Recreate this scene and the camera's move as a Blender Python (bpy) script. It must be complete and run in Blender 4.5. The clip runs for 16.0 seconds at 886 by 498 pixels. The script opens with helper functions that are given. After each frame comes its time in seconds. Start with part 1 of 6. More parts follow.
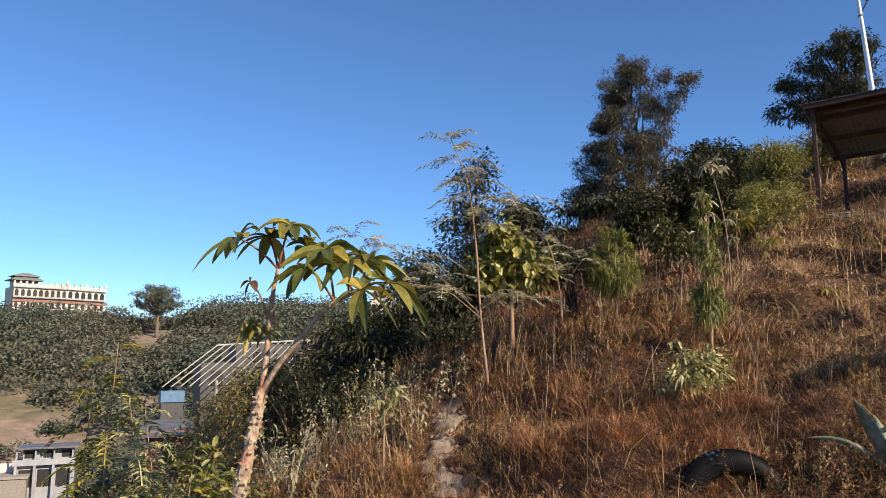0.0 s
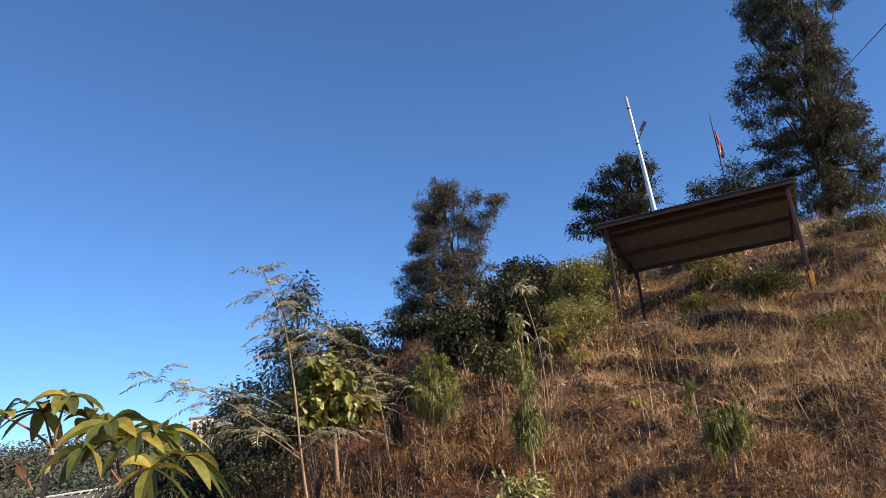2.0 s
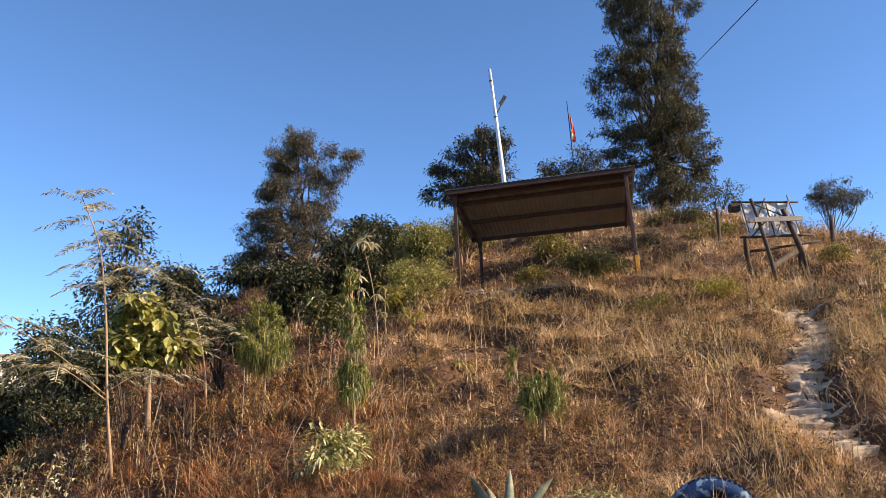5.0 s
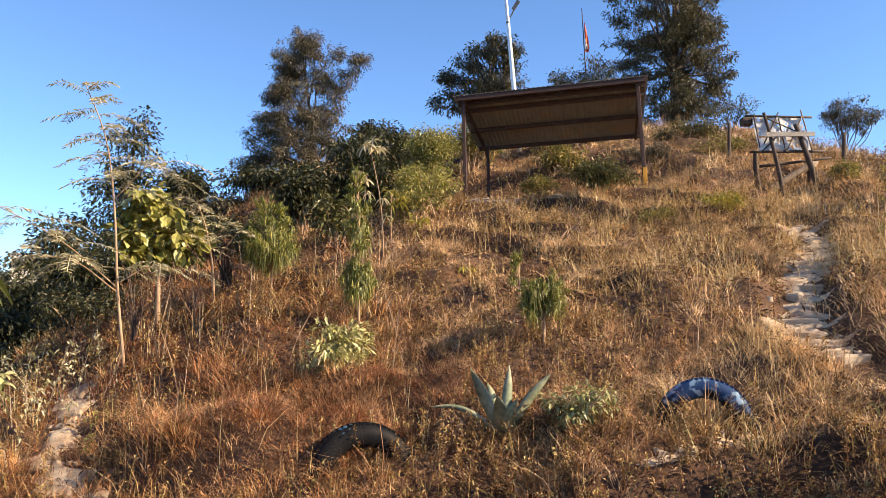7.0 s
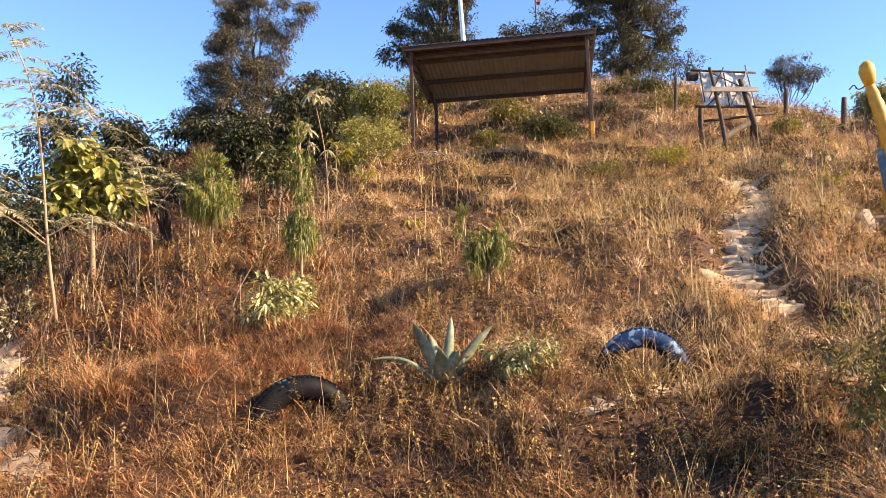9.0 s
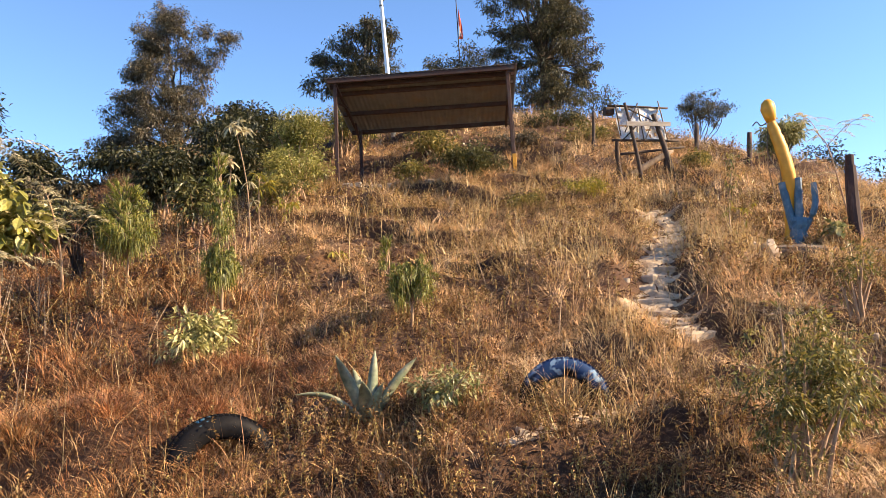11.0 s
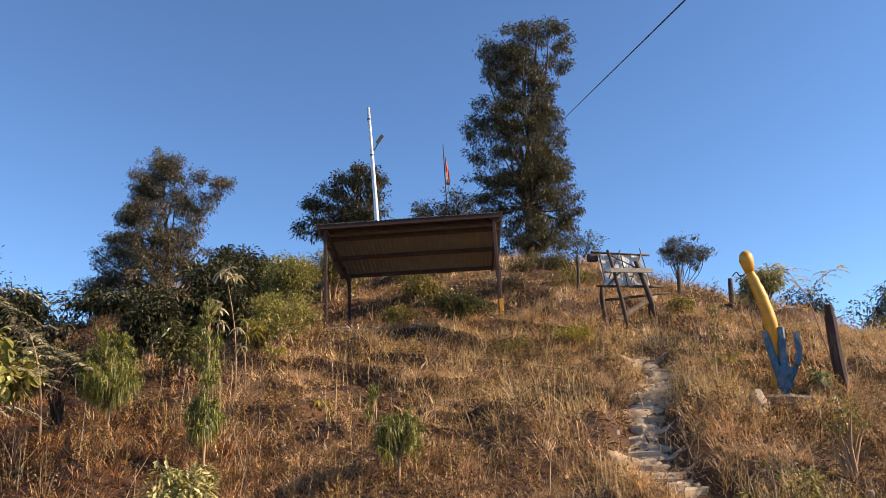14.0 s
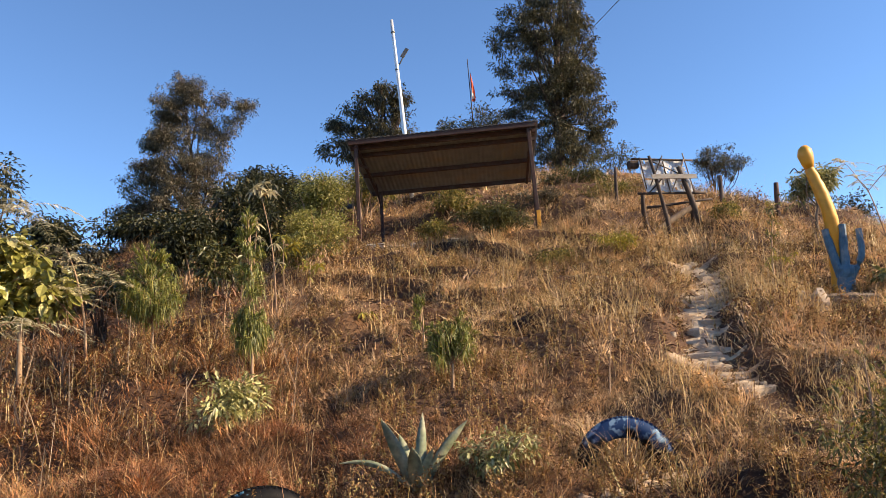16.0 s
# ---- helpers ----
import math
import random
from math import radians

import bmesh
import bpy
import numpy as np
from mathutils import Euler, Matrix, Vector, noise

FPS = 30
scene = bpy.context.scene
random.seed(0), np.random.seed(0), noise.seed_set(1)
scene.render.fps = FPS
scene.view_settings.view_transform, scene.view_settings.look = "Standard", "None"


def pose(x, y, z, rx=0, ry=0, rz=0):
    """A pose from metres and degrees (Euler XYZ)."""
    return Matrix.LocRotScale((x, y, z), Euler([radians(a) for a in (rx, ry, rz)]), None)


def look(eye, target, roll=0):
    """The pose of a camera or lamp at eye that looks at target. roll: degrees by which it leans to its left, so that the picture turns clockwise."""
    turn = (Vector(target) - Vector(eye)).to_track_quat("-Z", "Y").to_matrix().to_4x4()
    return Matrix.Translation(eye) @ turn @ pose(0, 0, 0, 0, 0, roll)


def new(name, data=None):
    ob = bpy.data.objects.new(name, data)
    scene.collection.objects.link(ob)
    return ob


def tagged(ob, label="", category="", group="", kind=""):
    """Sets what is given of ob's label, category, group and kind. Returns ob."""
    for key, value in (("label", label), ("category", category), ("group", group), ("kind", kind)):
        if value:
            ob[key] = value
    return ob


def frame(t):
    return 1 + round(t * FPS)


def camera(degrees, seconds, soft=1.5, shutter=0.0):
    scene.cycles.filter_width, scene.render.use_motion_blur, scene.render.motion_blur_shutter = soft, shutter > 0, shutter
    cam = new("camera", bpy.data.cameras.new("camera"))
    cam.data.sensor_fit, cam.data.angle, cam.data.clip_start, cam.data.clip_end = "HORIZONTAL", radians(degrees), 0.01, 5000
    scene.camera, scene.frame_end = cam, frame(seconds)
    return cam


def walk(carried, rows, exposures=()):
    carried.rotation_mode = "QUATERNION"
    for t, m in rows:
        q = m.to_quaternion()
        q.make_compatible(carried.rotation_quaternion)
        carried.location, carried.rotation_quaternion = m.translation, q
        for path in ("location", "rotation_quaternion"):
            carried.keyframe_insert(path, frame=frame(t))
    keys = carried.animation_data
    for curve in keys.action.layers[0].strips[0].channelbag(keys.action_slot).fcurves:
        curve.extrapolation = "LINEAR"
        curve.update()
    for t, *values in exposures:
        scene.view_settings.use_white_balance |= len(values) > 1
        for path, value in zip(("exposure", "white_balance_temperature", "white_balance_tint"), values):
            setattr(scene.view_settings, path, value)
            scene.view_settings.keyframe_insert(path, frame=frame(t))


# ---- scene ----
cam = camera(60.8, 16.0, 0.7)
PATH = [
    (0, (0.018, 0.005, 1.552), (0.018, 1.984, 1.84), -0.1),
    (0.5, (0.042, -0.033, 1.608), (0.060, 1.930, 1.989), -2.3),
    (1, (0.044, 0.032, 1.647), (0.164, 1.991, 2.030), -4.5),
    (1.5, (0.054, 0.045, 1.706), (0.274, 1.965, 2.223), -5.1),
    (2, (0.145, 0.062, 1.767), (0.605, 1.925, 2.329), -5.9),
    (2.5, (0.185, 0.123, 1.81), (0.86, 1.904, 2.42), -3.5),
    (3, (0.22, 0.113, 1.763), (1.009, 1.85, 2.364), -2.1),
    (3.5, (0.29, 0.135, 1.751), (1.156, 1.851, 2.306), -2.2),
    (5.8, (0.34, 0.193, 1.662), (1.153, 1.99, 1.996), -2.7),
    (6, (0.34, 0.193, 1.653), (1.163, 1.991, 1.952), -2.6),
    (6.5, (0.335, 0.192, 1.629), (1.162, 1.996, 1.879), -1.8),
    (7, (0.325, 0.176, 1.589), (1.147, 1.987, 1.797), -1.1),
    (7.5, (0.342, 0.212, 1.563), (1.17, 2.027, 1.694), -0.6),
    (8, (0.335, 0.198, 1.547), (1.164, 2.015, 1.652), -0.4),
    (8.5, (0.381, 0.214, 1.554), (1.268, 2.004, 1.647), -0.7),
    (9, (0.442, 0.229, 1.556), (1.38, 1.993, 1.645), -1.4),
    (11.5, (0.458, 0.183, 1.599), (1.583, 1.824, 1.801), -2.2),
    (12, (0.457, 0.17, 1.629), (1.572, 1.808, 1.901), -1.8),
    (12.5, (0.438, 0.134, 1.654), (1.559, 1.752, 2.008), -2.1),
    (13, (0.43, 0.141, 1.679), (1.563, 1.736, 2.095), -2.1),
    (13.5, (0.405, 0.117, 1.695), (1.529, 1.706, 2.156), -2.3),
    (14, (0.384, 0.105, 1.702), (1.494, 1.686, 2.219), -2.3),
    (14.5, (0.37, 0.122, 1.679), (1.467, 1.713, 2.195), -1.9),
    (15, (0.34, 0.168, 1.646), (1.371, 1.829, 2.067), -2.9),
    (15.5, (0.347, 0.3, 1.597), (1.401, 1.968, 1.924), -2.1),
    (16, (0.376, 0.602, 1.555), (1.453, 2.255, 1.883), -3.6),
]
EXPOSURE = [(0.0, 0.54, 6200, 10), (2.0, 0.59, 6100, 10), (3.5, 0.9, 6300, 10), (6.0, 1.1, 6800, 11), (7.0, 1.34, 6950, 11), (8.0, 1.6, 7100, 12), (9.0, 1.64, 7300, 13), (11.5, 1.42, 7300, 12), (12.5, 1.16, 7150, 11), (14.0, 0.93, 6950, 11), (15.0, 0.94, 6850, 11), (16.0, 1.12, 7050, 11)]
walk(cam, [(t, look(eye, target, roll)) for t, eye, target, roll in PATH], EXPOSURE)

# ---- light ----
SUN_DIR = Vector((0.68, -0.61, 0.52)).normalized()
world = bpy.data.worlds.new("sky")
scene.world = world
world.use_nodes = True
wn = world.node_tree
sky = wn.nodes.new("ShaderNodeTexSky")
sky.sky_type = "NISHITA"
sky.sun_disc = False
sky.sun_elevation = math.asin(SUN_DIR.z)
sky.sun_rotation = math.atan2(SUN_DIR.x, SUN_DIR.y)
sky.altitude = 5000
sky.air_density = 1.5
sky.dust_density = 0.0
sky.ozone_density = 6.0
rich = wn.nodes.new("ShaderNodeHueSaturation")
rich.inputs["Saturation"].default_value = 1.03
wn.links.new(sky.outputs[0], rich.inputs["Color"])
wn.links.new(rich.outputs[0], wn.nodes["Background"].inputs[0])
wn.nodes["Background"].inputs[1].default_value = 0.115
sun = new("sun", bpy.data.lights.new("sun", "SUN"))
sun.data.energy = 5.0
sun.data.angle = radians(0.55)
sun.data.color = (1.0, 0.82, 0.60)
sun.matrix_world = look(SUN_DIR * 60, (0, 0, 0))

# ---- materials ----


def material(name, rough=0.8, metal=0.0):
    m = bpy.data.materials.new(name)
    m.use_nodes = True
    b = m.node_tree.nodes["Principled BSDF"]
    b.inputs["Roughness"].default_value = rough
    b.inputs["Metallic"].default_value = metal
    return m, m.node_tree.nodes, m.node_tree.links, b


def ramp(nodes, stops):
    r = nodes.new("ShaderNodeValToRGB")
    el = r.color_ramp.elements
    while len(el) < len(stops):
        el.new(0.5)
    for e, (p, c) in zip(el, stops):
        e.position, e.color = p, (*c, 1)
    return r


def noise_node(nodes, links, scale, detail=4.0, coord=None, rough=0.6):
    n = nodes.new("ShaderNodeTexNoise")
    n.inputs["Scale"].default_value = scale
    n.inputs["Detail"].default_value = detail
    n.inputs["Roughness"].default_value = rough
    if coord is None:
        coord = nodes.new("ShaderNodeNewGeometry").outputs["Position"]
    links.new(coord, n.inputs["Vector"])
    return n


def mix_colour(nodes, links, fac, a, b, mode="MIX"):
    n = nodes.new("ShaderNodeMix")
    n.data_type, n.blend_type = "RGBA", mode
    for sock, v in ((n.inputs[0], fac), (n.inputs[6], a), (n.inputs[7], b)):
        if hasattr(v, "is_linked"):
            links.new(v, sock)
        elif isinstance(v, tuple):
            sock.default_value = (*v, 1)
        else:
            sock.default_value = v
    return n.outputs[2]


def bump(nodes, links, b, height, strength=0.4, dist=0.02):
    n = nodes.new("ShaderNodeBump")
    n.inputs["Strength"].default_value = strength
    n.inputs["Distance"].default_value = dist
    links.new(height, n.inputs["Height"])
    links.new(n.outputs[0], b.inputs["Normal"])


def plant_mat(name, stops, patch=None, patch_scale=0.5, patch_amount=0.5, rough=0.6, through_light=0.3, tufts=(0.85, 1.12), drift=None):
    """Blades and leaves: colour by island, drifting in patches over the ground; some light passes through."""
    m, nodes, links, b = material(name, rough)
    geo = nodes.new("ShaderNodeNewGeometry")
    r = ramp(nodes, stops)
    links.new(geo.outputs["Random Per Island"], r.inputs[0])
    col = r.outputs[0]
    if patch:
        n = noise_node(nodes, links, patch_scale, 3.0, geo.outputs["Position"])
        pr = ramp(nodes, [(0.42, (0, 0, 0)), (0.62, (patch_amount,) * 3)])
        links.new(n.outputs[0], pr.inputs[0])
        col = mix_colour(nodes, links, pr.outputs[0], col, patch)
    if drift:
        # the sward turns to another colour across the hill
        sep = nodes.new("ShaderNodeSeparateXYZ")
        links.new(geo.outputs["Position"], sep.inputs[0])
        wob = noise_node(nodes, links, 0.6, 4.0, geo.outputs["Position"])
        sm = nodes.new("ShaderNodeMath")
        sm.operation = "MULTIPLY_ADD"
        sm.inputs[1].default_value = 9.0
        links.new(wob.outputs[0], sm.inputs[0])
        links.new(sep.outputs[0], sm.inputs[2])
        mr = nodes.new("ShaderNodeMapRange")
        mr.inputs[1].default_value, mr.inputs[2].default_value, mr.inputs[4].default_value = 7.2, 10.4, 0.9
        links.new(sm.outputs[0], mr.inputs[0])
        col = mix_colour(nodes, links, mr.outputs[0], col, drift)
    tuft = noise_node(nodes, links, 5.5, 3.0, geo.outputs["Position"])
    tr = ramp(nodes, [(0.36, (tufts[0],) * 3), (0.64, (tufts[1],) * 3)])
    links.new(tuft.outputs[0], tr.inputs[0])
    col = mix_colour(nodes, links, 1.0, col, tr.outputs[0], "MULTIPLY")
    fine = noise_node(nodes, links, 25.0, 2.0, geo.outputs["Position"])
    fr = ramp(nodes, [(0.3, (0.7, 0.7, 0.7)), (0.7, (1.15, 1.12, 1.05))])
    links.new(fine.outputs[0], fr.inputs[0])
    col = mix_colour(nodes, links, 1.0, col, fr.outputs[0], "MULTIPLY")
    links.new(col, b.inputs["Base Color"])
    if through_light:
        t = nodes.new("ShaderNodeBsdfTranslucent")
        links.new(col, t.inputs[0])
        mx = nodes.new("ShaderNodeMixShader")
        mx.inputs[0].default_value = through_light
        links.new(b.outputs[0], mx.inputs[1])
        links.new(t.outputs[0], mx.inputs[2])
        links.new(mx.outputs[0], nodes["Material Output"].inputs[0])
    return m


def rough_mat(name, c1, c2, scale=8.0, rough=0.85, metal=0.0, strength=0.4, dist=0.01, c3=None, scale2=1.3, stretch=(1, 1, 1)):
    """Bark, stone, wood, plaster: two colours by grain and a third in stains, with relief."""
    m, nodes, links, b = material(name, rough, metal)
    tc = nodes.new("ShaderNodeTexCoord")
    mp = nodes.new("ShaderNodeMapping")
    mp.inputs["Scale"].default_value = stretch
    links.new(tc.outputs["Object"], mp.inputs[0])
    n = noise_node(nodes, links, scale, 6.0, mp.outputs[0])
    r = ramp(nodes, [(0.32, c1), (0.68, c2)])
    links.new(n.outputs[0], r.inputs[0])
    col = r.outputs[0]
    if c3:
        n2 = noise_node(nodes, links, scale2, 4.0, mp.outputs[0])
        r2 = ramp(nodes, [(0.5, (0, 0, 0)), (0.66, (1, 1, 1))])
        links.new(n2.outputs[0], r2.inputs[0])
        col = mix_colour(nodes, links, r2.outputs[0], col, c3)
    info = nodes.new("ShaderNodeObjectInfo")
    vr = ramp(nodes, [(0, (0.88, 0.88, 0.88)), (1, (1.1, 1.1, 1.1))])
    links.new(info.outputs["Random"], vr.inputs[0])
    col = mix_colour(nodes, links, 1.0, col, vr.outputs[0], "MULTIPLY")
    links.new(col, b.inputs["Base Color"])
    bump(nodes, links, b, n.outputs[0], strength, dist)
    return m


M_GRASS = plant_mat("dry_grass", [(0.0, (0.15, 0.058, 0.022)), (0.2, (0.40, 0.158, 0.055)), (0.5, (0.60, 0.29, 0.105)), (0.8, (0.72, 0.44, 0.20)), (1.0, (0.80, 0.60, 0.35))],
                    (0.28, 0.088, 0.034), 0.5, 0.75, 0.6, 0.12, (0.30, 1.25), (0.90, 0.63, 0.36))
M_THATCH = plant_mat("dry_thatch", [(0.0, (0.13, 0.05, 0.02)), (0.3, (0.30, 0.125, 0.045)), (0.6, (0.46, 0.225, 0.085)), (0.9, (0.62, 0.37, 0.17)), (1.0, (0.70, 0.50, 0.27))],
                     (0.30, 0.095, 0.034), 0.5, 0.7, 0.65, 0.12, (0.45, 1.2), (0.76, 0.52, 0.28))
M_STRAW = plant_mat("pale_straw", [(0.0, (0.549, 0.338, 0.143)), (0.5, (0.732, 0.525, 0.247)), (1.0, (0.878, 0.7, 0.39))], None, rough=0.55, through_light=0.25)
M_WEED = plant_mat("dry_weed", [(0.0, (0.0727, 0.0346, 0.0165)), (0.3, (0.262, 0.113, 0.044)), (0.55, (0.33, 0.194, 0.066)), (0.8, (0.504, 0.324, 0.127)), (1.0, (0.407, 0.367, 0.121))],
                   (0.30, 0.20, 0.07), 0.35, 0.5, 0.6, 0.2, (0.45, 1.25))
M_LITTER = plant_mat("dead_litter", [(0.0, (0.05, 0.022, 0.012)), (0.5, (0.14, 0.065, 0.03)), (0.9, (0.26, 0.14, 0.06)), (1.0, (0.36, 0.23, 0.11))], (0.12, 0.05, 0.025), 0.6, 0.6, 0.75, 0.1, (0.45, 1.2))
M_GREY_STALK = plant_mat("grey_stalk", [(0.0, (0.13, 0.08, 0.05)), (0.6, (0.26, 0.18, 0.12)), (1.0, (0.40, 0.32, 0.24))], None, rough=0.8, through_light=0.0)
# dark leaves, deepened further so the colour itself holds the shade of the wood
M_LEAF_DARK_SHADE = plant_mat("dark_shaded_leaf", [(0.0, (0.014, 0.018, 0.007)), (0.5, (0.034, 0.040, 0.013)), (0.85, (0.072, 0.072, 0.024)), (1.0, (0.13, 0.105, 0.04))], None, rough=0.55, through_light=0.14)
M_LEAF_DULL = plant_mat("dull_leaf", [(0.0, (0.040, 0.045, 0.016)), (0.5, (0.085, 0.090, 0.028)), (0.85, (0.16, 0.15, 0.05)), (1.0, (0.26, 0.21, 0.09))], None, rough=0.4, through_light=0.25)
M_LEAF_BROWN = plant_mat("brown_green_leaf", [(0.0, (0.050, 0.045, 0.028)), (0.5, (0.10, 0.088, 0.052)), (0.8, (0.175, 0.145, 0.088)), (1.0, (0.27, 0.21, 0.14))], None, rough=0.5, through_light=0.22)
M_LEAF_HILL = plant_mat("hilltop_leaf", [(0.0, (0.030, 0.031, 0.017)), (0.5, (0.070, 0.067, 0.033)), (0.85, (0.14, 0.125, 0.06)), (1.0, (0.23, 0.19, 0.10))], None, rough=0.45, through_light=0.3)
M_LEAF_OLIVE = plant_mat("olive_leaf", [(0.0, (0.075, 0.080, 0.020)), (0.5, (0.18, 0.165, 0.042)), (0.8, (0.32, 0.26, 0.065)), (1.0, (0.46, 0.36, 0.09))], None, rough=0.5, through_light=0.3)
M_LEAF_YELLOW = plant_mat("yellow_leaf", [(0.0, (0.16, 0.17, 0.03)), (0.5, (0.32, 0.28, 0.045)), (1.0, (0.52, 0.40, 0.06))], None, rough=0.5, through_light=0.35)
M_LEAF_PALE = plant_mat("pale_leaf", [(0.0, (0.10, 0.12, 0.04)), (0.4, (0.26, 0.26, 0.09)), (0.8, (0.46, 0.43, 0.20)), (1.0, (0.58, 0.54, 0.32))], None, rough=0.38, through_light=0.3)
M_LEAF_ROUND = plant_mat("round_leaf", [(0.0, (0.13, 0.14, 0.03)), (0.4, (0.28, 0.27, 0.065)), (0.8, (0.46, 0.42, 0.13)), (1.0, (0.58, 0.53, 0.24))], None, rough=0.36, through_light=0.28)
M_LEAF_CREAM = plant_mat("cream_leaf", [(0.0, (0.16, 0.17, 0.05)), (0.4, (0.38, 0.36, 0.13)), (0.8, (0.62, 0.57, 0.27)), (1.0, (0.74, 0.68, 0.40))], None, rough=0.45, through_light=0.3)
M_LEAF_GLOSS = plant_mat("glossy_leaf", [(0.0, (0.07, 0.09, 0.022)), (0.4, (0.18, 0.19, 0.045)), (0.8, (0.36, 0.34, 0.10)), (1.0, (0.50, 0.46, 0.20))], None, rough=0.3, through_light=0.25)
M_PALM_LEAF = plant_mat("palmate_leaf", [(0.0, (0.08, 0.105, 0.026)), (0.4, (0.19, 0.20, 0.042)), (0.75, (0.36, 0.32, 0.065)), (1.0, (0.62, 0.42, 0.06))], None, rough=0.38, through_light=0.4)
M_NEEDLE = plant_mat("pine_needle", [(0.0, (0.06, 0.08, 0.010)), (0.5, (0.155, 0.172, 0.022)), (0.85, (0.29, 0.275, 0.05)), (1.0, (0.43, 0.36, 0.09))], None, rough=0.5, through_light=0.3)
M_FEATHER = plant_mat("feather_leaf", [(0.0, (0.28, 0.25, 0.14)), (0.5, (0.50, 0.44, 0.26)), (1.0, (0.72, 0.65, 0.43))], None, rough=0.5, through_light=0.4)
# distance haze is mixed into this green: paler and bluer than the near leaves
M_FAR_WOOD_HAZE = plant_mat("hazed_far_foliage", [(0.0, (0.065, 0.095, 0.072)), (0.5, (0.095, 0.128, 0.092)), (1.0, (0.14, 0.17, 0.115))], (0.17, 0.15, 0.10), 0.02, 0.8, 0.7, 0.15)
M_AGAVE = plant_mat("agave_leaf", [(0.0, (0.11, 0.14, 0.085)), (1.0, (0.22, 0.25, 0.165))], (0.40, 0.39, 0.28), 7.0, 0.7, 0.42, 0.08)
M_DEAD_LEAF = plant_mat("dead_leaf", [(0.0, (0.10, 0.045, 0.025)), (1.0, (0.24, 0.12, 0.06))], None, rough=0.7, through_light=0.1)
M_BARK = rough_mat("grey_bark", (0.10, 0.070, 0.045), (0.24, 0.18, 0.13), 14, stretch=(1, 1, 0.3))
M_BARK_DARK = rough_mat("dark_bark", (0.035, 0.024, 0.018), (0.10, 0.070, 0.050), 12, stretch=(1, 1, 0.3))
M_BARK_PALE = rough_mat("pale_scarred_bark", (0.24, 0.15, 0.09), (0.55, 0.44, 0.30), 30, strength=0.9, dist=0.02, c3=(0.42, 0.22, 0.13), scale2=9)
M_STEM_TAN = rough_mat("tan_stem", (0.26, 0.15, 0.085), (0.42, 0.29, 0.18), 20, stretch=(1, 1, 0.3))
M_STEM_RED = rough_mat("red_stem", (0.16, 0.07, 0.045), (0.30, 0.15, 0.09), 18)
M_RUST = rough_mat("rusty_steel", (0.032, 0.014, 0.011), (0.068, 0.030, 0.022), 22, 0.8, 0.0, 0.2, 0.003, (0.055, 0.038, 0.034), 3)
M_ROOF = rough_mat("weathered_roof_sheet", (0.155, 0.155, 0.158), (0.205, 0.205, 0.205), 5, 0.7, 0.0, 0.15, 0.003, (0.22, 0.17, 0.13), 1.1)
M_YELLOW = rough_mat("yellow_paint", (0.50, 0.22, 0.012), (0.62, 0.30, 0.021), 9, 0.5, 0.0, 0.3, 0.006, (0.55, 0.27, 0.02), 4)
M_BLUE = rough_mat("blue_paint", (0.028, 0.085, 0.14), (0.06, 0.15, 0.22), 11, 0.55, 0.0, 0.5, 0.008, (0.20, 0.24, 0.26), 4)
M_POST_BROWN = rough_mat("dark_brown_paint", (0.020, 0.011, 0.009), (0.060, 0.028, 0.022), 14, 0.85, 0.0, 0.5, 0.008, (0.15, 0.08, 0.06), 5, (1, 1, 0.3))
M_WOOD_GREY = rough_mat("weathered_wood", (0.13, 0.085, 0.055), (0.30, 0.22, 0.15), 16, stretch=(1, 1, 0.25))
M_WOOD_DARK = rough_mat("dark_stick", (0.030, 0.019, 0.014), (0.085, 0.055, 0.040), 16, stretch=(1, 1, 0.3))
M_PLANK = rough_mat("grey_plank", (0.20, 0.17, 0.14), (0.34, 0.31, 0.27), 10, stretch=(0.2, 1, 1))
M_BOARD = plant_mat("torn_white_sheet", [(0.0, (0.78, 0.79, 0.82)), (1.0, (0.82, 0.83, 0.86))], (0.66, 0.66, 0.67), 4.0, 0.5, 0.4, 0.3)
M_STEEL = rough_mat("galvanised_steel", (0.50, 0.50, 0.50), (0.66, 0.66, 0.65), 6, 0.4, 0.5, 0.1, 0.002)
M_DARK_METAL = rough_mat("dark_metal", (0.06, 0.06, 0.06), (0.11, 0.11, 0.11), 10, 0.5, 0.4)
M_CLOTH_RED = rough_mat("red_cloth", (0.55, 0.06, 0.03), (0.70, 0.12, 0.05), 6, 0.8, 0.0, 0.3, 0.01)
M_CLOTH_WHITE = rough_mat("white_cloth", (0.70, 0.66, 0.62), (0.80, 0.76, 0.72), 6, 0.8)
M_STONE = rough_mat("pale_stone", (0.32, 0.24, 0.165), (0.52, 0.42, 0.31), 7, 0.9, 0.0, 0.7, 0.02, (0.27, 0.19, 0.13), 2.5)
M_ROCK = rough_mat("pale_rock", (0.24, 0.18, 0.13), (0.44, 0.36, 0.27), 6, 0.85, 0.0, 0.6, 0.02, (0.25, 0.17, 0.12), 3)
M_SLAB = rough_mat("grey_slab", (0.24, 0.21, 0.18), (0.36, 0.32, 0.28), 9, 0.9)
M_PLASTER = rough_mat("cream_plaster", (0.62, 0.54, 0.46), (0.72, 0.64, 0.55), 0.6, 0.8, c3=(0.45, 0.36, 0.28), scale2=0.15)
M_BRICK_RED = rough_mat("red_brick_wall", (0.26, 0.13, 0.09), (0.36, 0.19, 0.13), 1.2, 0.85)
M_PALACE_ROOF = rough_mat("grey_tile_roof", (0.16, 0.16, 0.15), (0.26, 0.25, 0.23), 1.0, 0.7)
